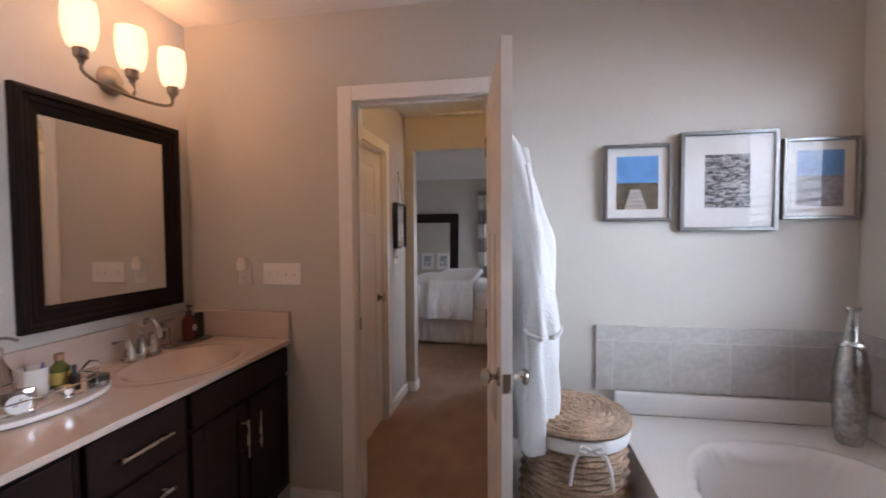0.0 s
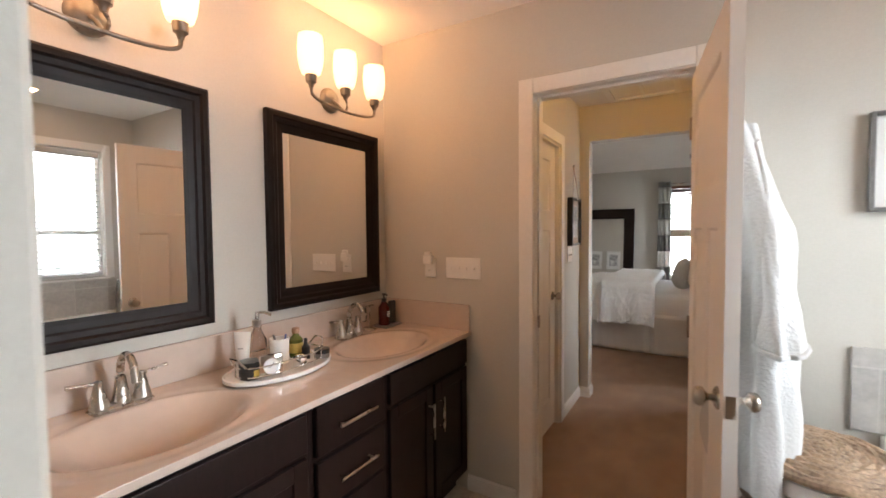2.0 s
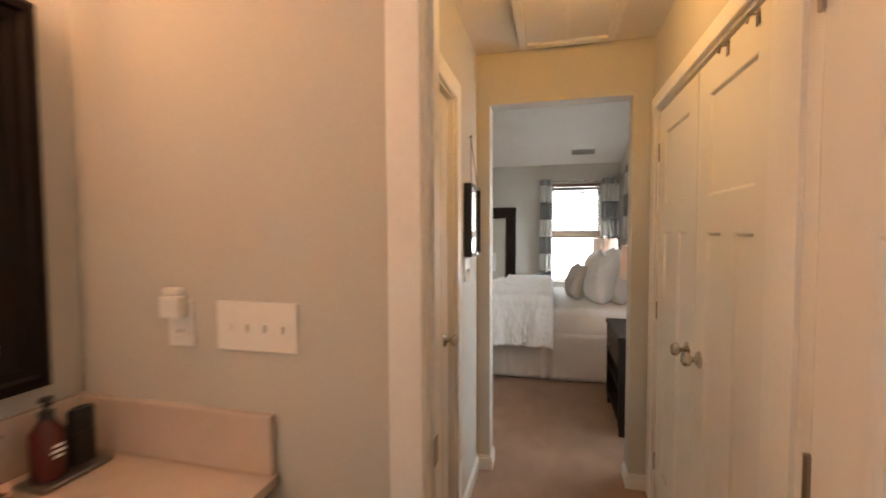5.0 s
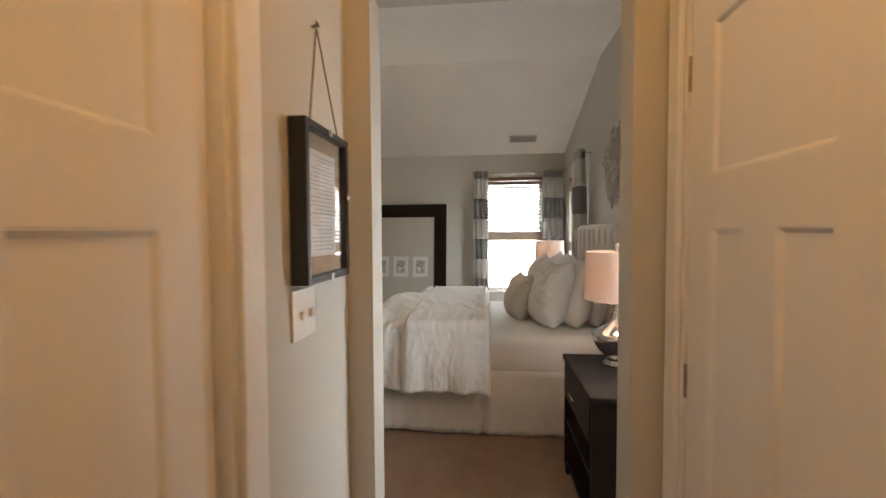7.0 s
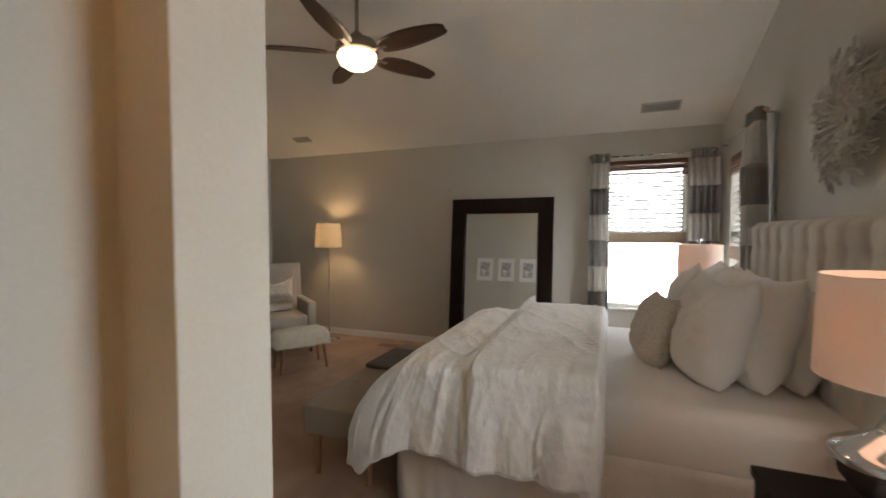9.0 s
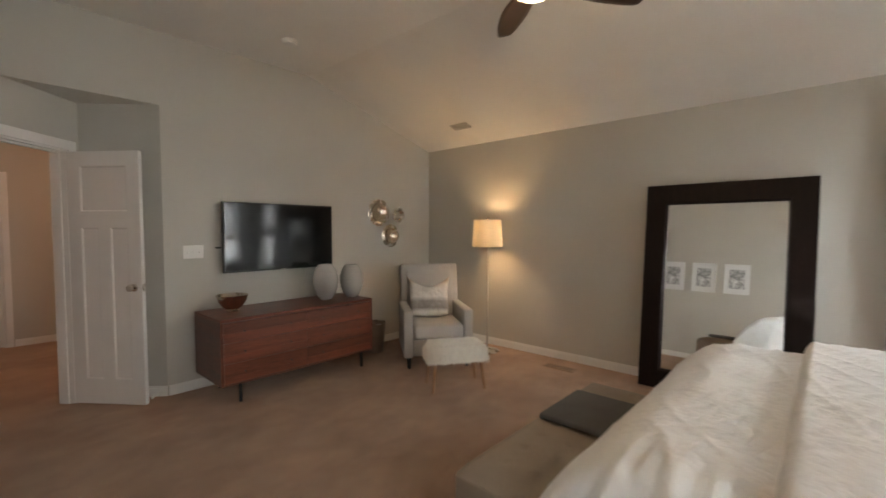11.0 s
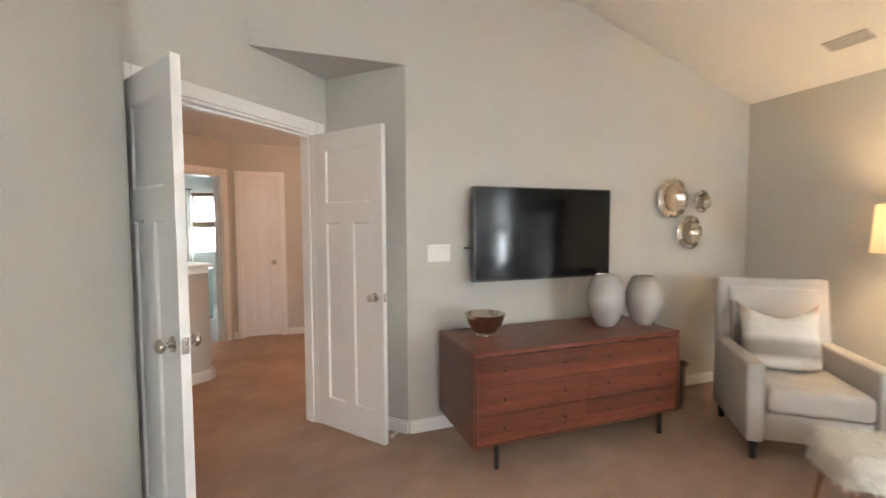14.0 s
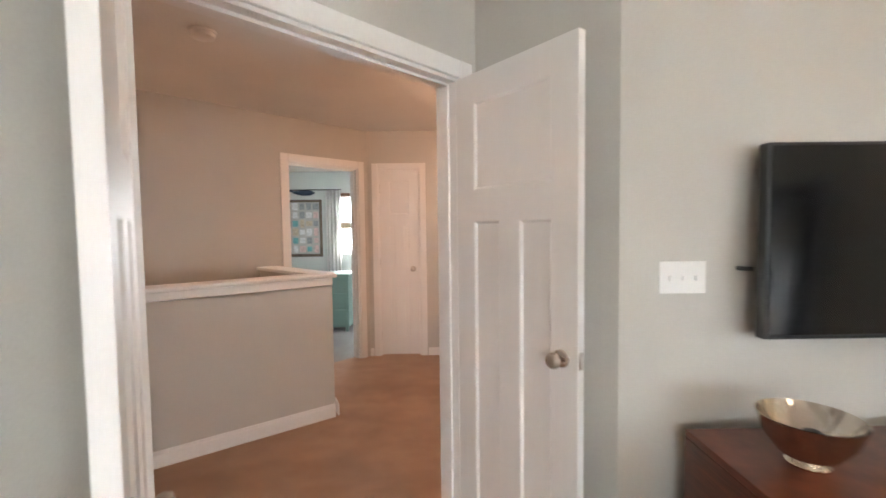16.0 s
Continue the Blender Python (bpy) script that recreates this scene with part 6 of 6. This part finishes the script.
# ---- spare room ----
WS = facing(-11.2, 3.45, 0, -90)
window("window_spare", WS, 0.80, 0.95, 2.05, "white window in the far room")
blind(WS, 0.76, 2.02, 1.45, 12, 25, "white horizontal blind half drawn in the window")
wood_shade(WS, 0.80, 2.05, 1.40)
c = thing("curtain", facing(-11.12, 2.93, 0, -90), "plain white curtain panel in the far room", "curtain")
thick(part("cloth", cloth(40, 4, lambda u, v: Vector(((u - 0.5) * 0.26, 0.03 * math.sin(8 * math.pi * u), 0.1 + 2.0 * v))), M_CURT_W, c, smooth="all"), 0.003)
part("rod", T([(-0.15, 0, 2.11), (0.95, 0, 2.11)], 0.01, 8), M_BLACK, c)
tb = thing("chest", pose(-9.35, 3.35, 0), "teal painted chest of drawers in the far room", "chest")
part("body", B(-0.22, -0.25, 0.06, 0.22, 0.25, 0.765, 0.004), M_TEAL, tb)
part("top", B(-0.24, -0.27, 0.766, 0.24, 0.27, 0.79, 0.004), M_TEAL, tb)
for k in range(3):
    part("drawer", B(0.2205, -0.23, 0.09 + k * 0.225, 0.232, 0.23, 0.305 + k * 0.225, 0.003), M_TEAL, tb)
for x in (-0.19, 0.19):
    for y in (-0.22, 0.22):
        part("leg", B(x - 0.02, y - 0.02, 0.001, x + 0.02, y + 0.02, 0.0595), M_TEAL, tb)
bb = thing("pin_board", facing(-11.199, 2.35, 1.42, -90), "framed board covered with pinned pictures and notes", "notice board")
part("frame", B(-0.36, 0.001, -0.52, 0.36, 0.025, 0.52, 0.004), mat("weathered_frame", (0.16, 0.12, 0.09), 0.8, vary=0.25), bb)
part("board", B(-0.31, 0.0255, -0.47, 0.31, 0.029, 0.47), mat("linen_board", (0.50, 0.48, 0.45), 0.9, vary=0.08), bb)
random.seed(8)
_cols = [mat("note_%s" % n, c, 0.8, vary=0.2, size=25) for n, c in (("white", (0.75, 0.74, 0.72)), ("pink", (0.68, 0.50, 0.48)), ("teal", (0.18, 0.42, 0.44)), ("grey", (0.32, 0.33, 0.34)), ("sand", (0.55, 0.46, 0.34)))]
for i in range(5):
    for j in range(6):
        w, h = random.uniform(0.07, 0.115), random.uniform(0.09, 0.145)
        x, z = -0.25 + i * 0.125, -0.38 + j * 0.155
        part("note", B(x - w / 2, 0.0295 + 0.0004 * ((i + j) % 3), z - h / 2, x + w / 2, 0.0305 + 0.0004 * ((i + j) % 3), z + h / 2), random.choice(_cols + _cols[:1]), bb)
# a whale hung on the wall above the pin board
wh = thing("wall_whale_ornament", facing(-11.199, 2.35, 2.06, -90), "dark blue wooden whale ornament on the wall", "wall decor")
M_NAVY = mat("navy_wood", (0.03, 0.05, 0.09), 0.6, vary=0.2)
part("body", T([(-0.24, 0.025, 0.0), (-0.15, 0.025, 0.0), (0.0, 0.025, 0.0), (0.12, 0.025, 0.01), (0.20, 0.025, 0.04)], 0.05, 10, radii=[0.012, 0.05, 0.05, 0.028, 0.012]), M_NAVY, wh, smooth=True)
for s in (-1, 1):
    part("fluke", T([(0.20, 0.025, 0.04), (0.25, 0.025, 0.05 + 0.045 * s)], 0.012, 8, radii=[0.014, 0.005]), M_NAVY, wh)

# ---- things on the vanity ----
VT = 0.8845
tr = thing("vanity_tray", pose(-1.20, 1.405, VT), "oval white tray with a silver wire gallery", "tray")
RX, RY = 0.145, 0.225
part("plate", L([(0, 0.002), (0.95, 0.002), (1.0, 0.008), (1.0, 0.020), (0.97, 0.022), (0.95, 0.014), (0, 0.012)], 56, Matrix.Diagonal((RX, RY, 1, 1))), M_TUB, tr, "white glazed oval plate", smooth=True)
el = lambda s, z: [(RX * s * math.cos(a), RY * s * math.sin(a), z + 0.006 * math.cos(2 * a)) for a in [2 * math.pi * k / 56 for k in range(56)]]
part("gallery_rail", T(el(0.80, 0.062), 0.003, 6, True), M_CHROME, tr)
part("lower_rail", T(el(0.80, 0.028), 0.003, 6, True), M_CHROME, tr)
for k in range(14):
    a = 2 * math.pi * k / 14
    part("gallery_post", T([(RX * 0.8 * math.cos(a), RY * 0.8 * math.sin(a), 0.014), (RX * 0.8 * math.cos(a), RY * 0.8 * math.sin(a), 0.066)], 0.002, 6), M_CHROME, tr)
for s in (-1, 1):
    part("handle", T([(-0.04, s * RY * 0.78, 0.06), (-0.02, s * (RY * 0.78 + 0.02), 0.09), (0.02, s * (RY * 0.78 + 0.02), 0.09), (0.04, s * RY * 0.78, 0.06)], 0.004, 8), M_CHROME, tr, smooth=True)
ZT = VT + 0.0145


def item(name, x, y, label, category, z=ZT, rz=0.0):
    return thing(name, pose(x, y, z, 0, 0, rz), label, category)


tu = item("lotion_tube", -1.285, 1.30, "white squeeze tube standing on its cap", "tube", rz=-58)
part("cap", L([(0, 0), (0.019, 0), (0.019, 0.022), (0, 0.022)], 20), M_PLASTIC, tu)
part("tube", cloth(24, 10, lambda u, v: Vector((0.022 * math.cos(2 * math.pi * u) * (1 - v * 0.93), (0.022 + 0.012 * v) * math.sin(2 * math.pi * u), 0.0225 + 0.125 * v))), M_PLASTIC, tu, smooth="all")
part("print_bar", B(0.0175, -0.010, 0.085, 0.0185, 0.010, 0.091), M_GREY, tu)
sd = item("soap_dispenser", -1.300, 1.375, "clear glass pump dispenser with nickel pump", "dispenser")
_o = part("bottle", L([(0, 0), (0.033, 0), (0.035, 0.01), (0.034, 0.10), (0.016, 0.135), (0.014, 0.15)], 28), M_GLASS, sd, smooth=True)
part("collar", L([(0.017, 0.15), (0.018, 0.178), (0.008, 0.182), (0.006, 0.21), (0, 0.21)], 20), M_NICKEL, sd, smooth=True)
part("spout", T([(0, 0, 0.208), (0.03, 0.012, 0.210), (0.055, 0.022, 0.200)], 0.0055, 8), M_NICKEL, sd, smooth=True)
cp = item("tumbler", -1.245, 1.435, "white bathroom tumbler holding toothbrushes", "cup")
part("cup_wall", L([(0, 0.001), (0.034, 0.001), (0.038, 0.10), (0.036, 0.10), (0.032, 0.006), (0, 0.006)], 28), M_PLASTIC, cp, smooth=True)
part("brush", T([(0.01, 0, 0.01), (0.022, 0.015, 0.115)], 0.004, 6), mat("blue_plastic", (0.05, 0.08, 0.25), 0.4), cp, "blue toothbrush")
part("brush", T([(-0.01, 0.01, 0.01), (-0.02, -0.012, 0.112)], 0.004, 6), M_PEWTER, cp, "grey toothbrush")
ob = item("oil_bottle", -1.255, 1.525, "small green oil bottle with a wooden cap", "bottle")
part("bottle", L([(0, 0), (0.026, 0), (0.028, 0.01), (0.028, 0.075), (0.013, 0.092), (0.012, 0.10), (0, 0.10)], 24), mat("green_oil", (0.10, 0.12, 0.03), 0.12, vary=0.1), ob, smooth=True)
part("cap", L([(0, 0.1005), (0.015, 0.1005), (0.015, 0.122), (0, 0.123)], 20), M_OAK, ob)
part("label_band", L([(0.0285, 0.02), (0.0288, 0.021), (0.0288, 0.06), (0.0285, 0.061)], 24), mat("yellow_label", (0.55, 0.42, 0.10), 0.6), ob)
dr = item("dropper_bottle", -1.195, 1.525, "small black bottle with yellow cap", "bottle")
part("bottle", L([(0, 0), (0.016, 0), (0.017, 0.05), (0.008, 0.06), (0.007, 0.085), (0, 0.088)], 18), M_BLACK, dr, smooth=True)
yc = item("pomade_tin", -1.175, 1.475, "small round yellow-lidded tin", "tin")
part("tin", L([(0, 0), (0.018, 0), (0.018, 0.02), (0, 0.02)], 20), M_GREY, yc)
part("lid", L([(0, 0.0205), (0.019, 0.0205), (0.019, 0.03), (0, 0.03)], 20), mat("yellow_lid", (0.60, 0.40, 0.06), 0.4), yc)
jr = item("cream_jar", -1.185, 1.262, "dark round cosmetic jar with yellow label", "jar")
part("jar", L([(0, 0), (0.036, 0), (0.038, 0.008), (0.038, 0.045), (0, 0.045)], 28), M_BLACK, jr, smooth=True)
part("lid", L([(0, 0.0455), (0.039, 0.0455), (0.039, 0.062), (0, 0.063)], 28), M_BEZEL, jr)
part("label_spot", B(0.0372, -0.012, 0.012, 0.0395, 0.012, 0.034), mat("yellow_spot", (0.62, 0.45, 0.10), 0.6), jr)
fr = item("small_clock", -1.120, 1.300, "small square crystal-framed clock leaning on the tray", "clock", rz=-24)
_bm = bmesh.new()
box(_bm, -0.009, -0.042, 0.002, 0.009, 0.042, 0.086, 0.008, 2)
part("crystal_frame", _bm, M_CHROME, fr, "faceted silver frame", smooth=True)
part("dial", L([(0, 0.0025), (0.026, 0.002), (0.028, 0.0)], 28, pose(0.0095, 0, 0.044, 0, 90, 0)), M_PAPER, fr)
for a, l in ((60, 0.018), (200, 0.012)):
    part("hand", B(-0.0008, 0, 0, 0.0008, l, 0.0006, m=pose(0.0125, 0, 0.044, 0, 90, 0) @ pose(0, 0, 0, 0, 0, a)), M_BLACK, fr)
gj = item("glass_votive", -1.115, 1.425, "small cut glass votive holder", "candle holder")
part("glass", L([(0, 0), (0.024, 0), (0.028, 0.045), (0.025, 0.045), (0.022, 0.008), (0, 0.008)], 10), M_CHROME, gj)
tn = item("stacked_tins", -1.155, 1.575, "two stacked dark metal balm tins", "tin")
part("tin", L([(0, 0), (0.032, 0), (0.032, 0.018), (0, 0.018)], 24), M_PEWTER, tn)
part("tin", L([(0, 0.0185), (0.032, 0.0185), (0.032, 0.036), (0, 0.036)], 24), M_BLACK, tn)

st = thing("soap_tray", pose(-1.325, 2.235, VT), "small grey ceramic tray by the sink", "tray")
_bm = B(-0.045, -0.075, 0.001, 0.045, 0.075, 0.012, 0.004)
part("tray", _bm, M_PEWTER, st)
hs = thing("hand_soap", pose(-1.330, 2.205, VT + 0.0125), "dark red hand soap bottle with a black pump", "bottle")
part("bottle", L([(0, 0), (0.030, 0), (0.032, 0.006), (0.032, 0.10), (0.016, 0.125), (0.014, 0.13), (0, 0.13)], 28), mat("dark_red_plastic", (0.075, 0.010, 0.008), 0.2, vary=0.05), hs, smooth=True)
part("pump", L([(0.013, 0.1305), (0.014, 0.148), (0.005, 0.15), (0.005, 0.168), (0.012, 0.170), (0.012, 0.178), (0, 0.178)], 18), M_BLACK, hs, smooth=True)
part("nozzle", T([(0, 0, 0.174), (0.03, -0.012, 0.172)], 0.005, 8), M_BLACK, hs)
for k, w in enumerate((0.020, 0.028, 0.018)):
    part("label_bar", B(0.0318, -w / 2, 0.072 - 0.012 * k, 0.0328, w / 2, 0.078 - 0.012 * k), M_PAPER, hs)
dd = thing("deodorant", pose(-1.330, 2.275, VT + 0.0125), "black oval toiletry stick", "toiletry")
part("case", L([(0, 0), (1, 0), (1, 0.075), (0, 0.075)], 28, Matrix.Diagonal((0.018, 0.030, 1, 1))), M_BLACK, dd)
part("cap", L([(0, 0.0755), (0.98, 0.0755), (0.98, 0.12), (0.8, 0.128), (0, 0.128)], 28, Matrix.Diagonal((0.018, 0.030, 1, 1))), M_BEZEL, dd, smooth=True)
bs = thing("shaving_brush_stand", pose(-1.350, 2.105, VT), "nickel stand with a hanging black shaving brush", "shaving stand")
part("base", L([(0, 0.0005), (0.035, 0.0005), (0.036, 0.008), (0.01, 0.014), (0.005, 0.02)], 24), M_NICKEL, bs, smooth=True)
part("post", T([(0, 0, 0.015), (0, 0, 0.135)], 0.004, 8), M_NICKEL, bs)
part("arm", T([(0, 0.03, 0.132), (0, 0, 0.136), (0, -0.05, 0.128)], 0.0035, 8), M_NICKEL, bs)
sb = part("brush", L([(0, 0.05), (0.012, 0.055), (0.015, 0.085), (0.010, 0.092), (0.013, 0.105), (0.011, 0.128), (0, 0.13)], 18, pose(0, -0.045, 0)), M_BLACK, bs, "black shaving brush", smooth=True)
part("ferrule", L([(0.0135, 0.084), (0.0145, 0.088), (0.0115, 0.094)], 18, pose(0, -0.045, 0)), M_NICKEL, sb)

# ---- recessed lights of the bathroom ----
for x, y in ((1.32, 1.50), (0.71, 1.38)):
    rl = thing("recessed_light", pose(x, y, 2.5345), "round recessed ceiling downlight with white trim", "ceiling light", "recessed lights")
    part("trim_ring", L([(0.058, -0.001), (0.085, -0.001), (0.084, -0.006), (0.060, -0.004)], 32), M_PLASTIC, rl, smooth=True)
    part("lens", L([(0, -0.0015), (0.057, -0.0015), (0.057, -0.003), (0, -0.003)], 32), M_FANGL, rl, "lit frosted lens")
    area("downlight", (x, y, 2.5295), (x, y + 0.0001, 0), 0.09, 0.09, 2.6, (1.0, 0.56, 0.30))

# ---- tiles: tub surround and bathroom floor ----
ts = structure(new("tile_surround"), "grey ceramic tile surround with grout joints", "tile")
_me = {}


def tile(parent, w, h, m, material, t=0.007):
    key = (round(w, 4), round(h, 4), material.name)
    if key not in _me:
        o = part("tile", B(-w / 2, 0.0, -h / 2, w / 2, t, h / 2, 0.0015, 1), material, parent)
        _me[key] = o.data
    else:
        o = new("tile", _me[key])
        o.parent = parent
    o.matrix_basis = m


part("grout_bed", B(0.6695, 2.3482, 0.7045, 1.719, 2.3595, 1.0015), M_GROUT, ts)
part("grout_bed", B(1.7077, 0.26, 0.7045, 1.7195, 2.3475, 1.0015), M_GROUT, ts)
tile(ts, 0.072, 0.225, facing(0.706, 2.354, 0.818, 180), M_TILE)
tile(ts, 0.30, 0.065, facing(0.820, 2.354, 0.969, 180), M_TILE)
for k, (a, b) in enumerate(((0.745, 0.992), (0.992, 1.235), (1.235, 1.478), (1.478, 1.718))):
    tile(ts, b - a - 0.004, 0.225, facing((a + b) / 2, 2.354, 0.818, 180), M_TILE)
for k in range(3):
    tile(ts, 0.246, 0.065, facing(1.096 + k * 0.25, 2.354, 0.969, 180), M_TILE)
for k in range(8):
    tile(ts, 0.241, 0.225, facing(1.7135, 2.225 - k * 0.245, 0.818, 90), M_TILE)
    tile(ts, 0.241, 0.065, facing(1.7135, 2.225 - k * 0.245, 0.969, 90), M_TILE)
tf = structure(new("tile_floor_bath"), "beige square bathroom floor tiles", "tile")
for i in range(10):
    for j in range(13):
        x, y = -1.29 + i * 0.305, 2.205 - j * 0.305
        tile(tf, 0.300, 0.300, pose(x, y, -0.006, 90, 0, 0), M_VINYL, 0.006) if y > -1.6 else None

# ball catches at the head of the closet doors
for y in (2.86, 3.06):
    ct = thing("door_catch", pose(0.2865, y, 2.005), "small brass catch at the head of a closet door", "catch", "closet door catches")
    part("plate", B(-0.003, -0.010, -0.022, 0.0, 0.010, 0.022, 0.001), M_BRONZE, ct)
    part("hook", T([(-0.003, 0, 0.01), (-0.022, 0, 0.008), (-0.026, 0.006, -0.012)], 0.004, 8), M_BRONZE, ct)
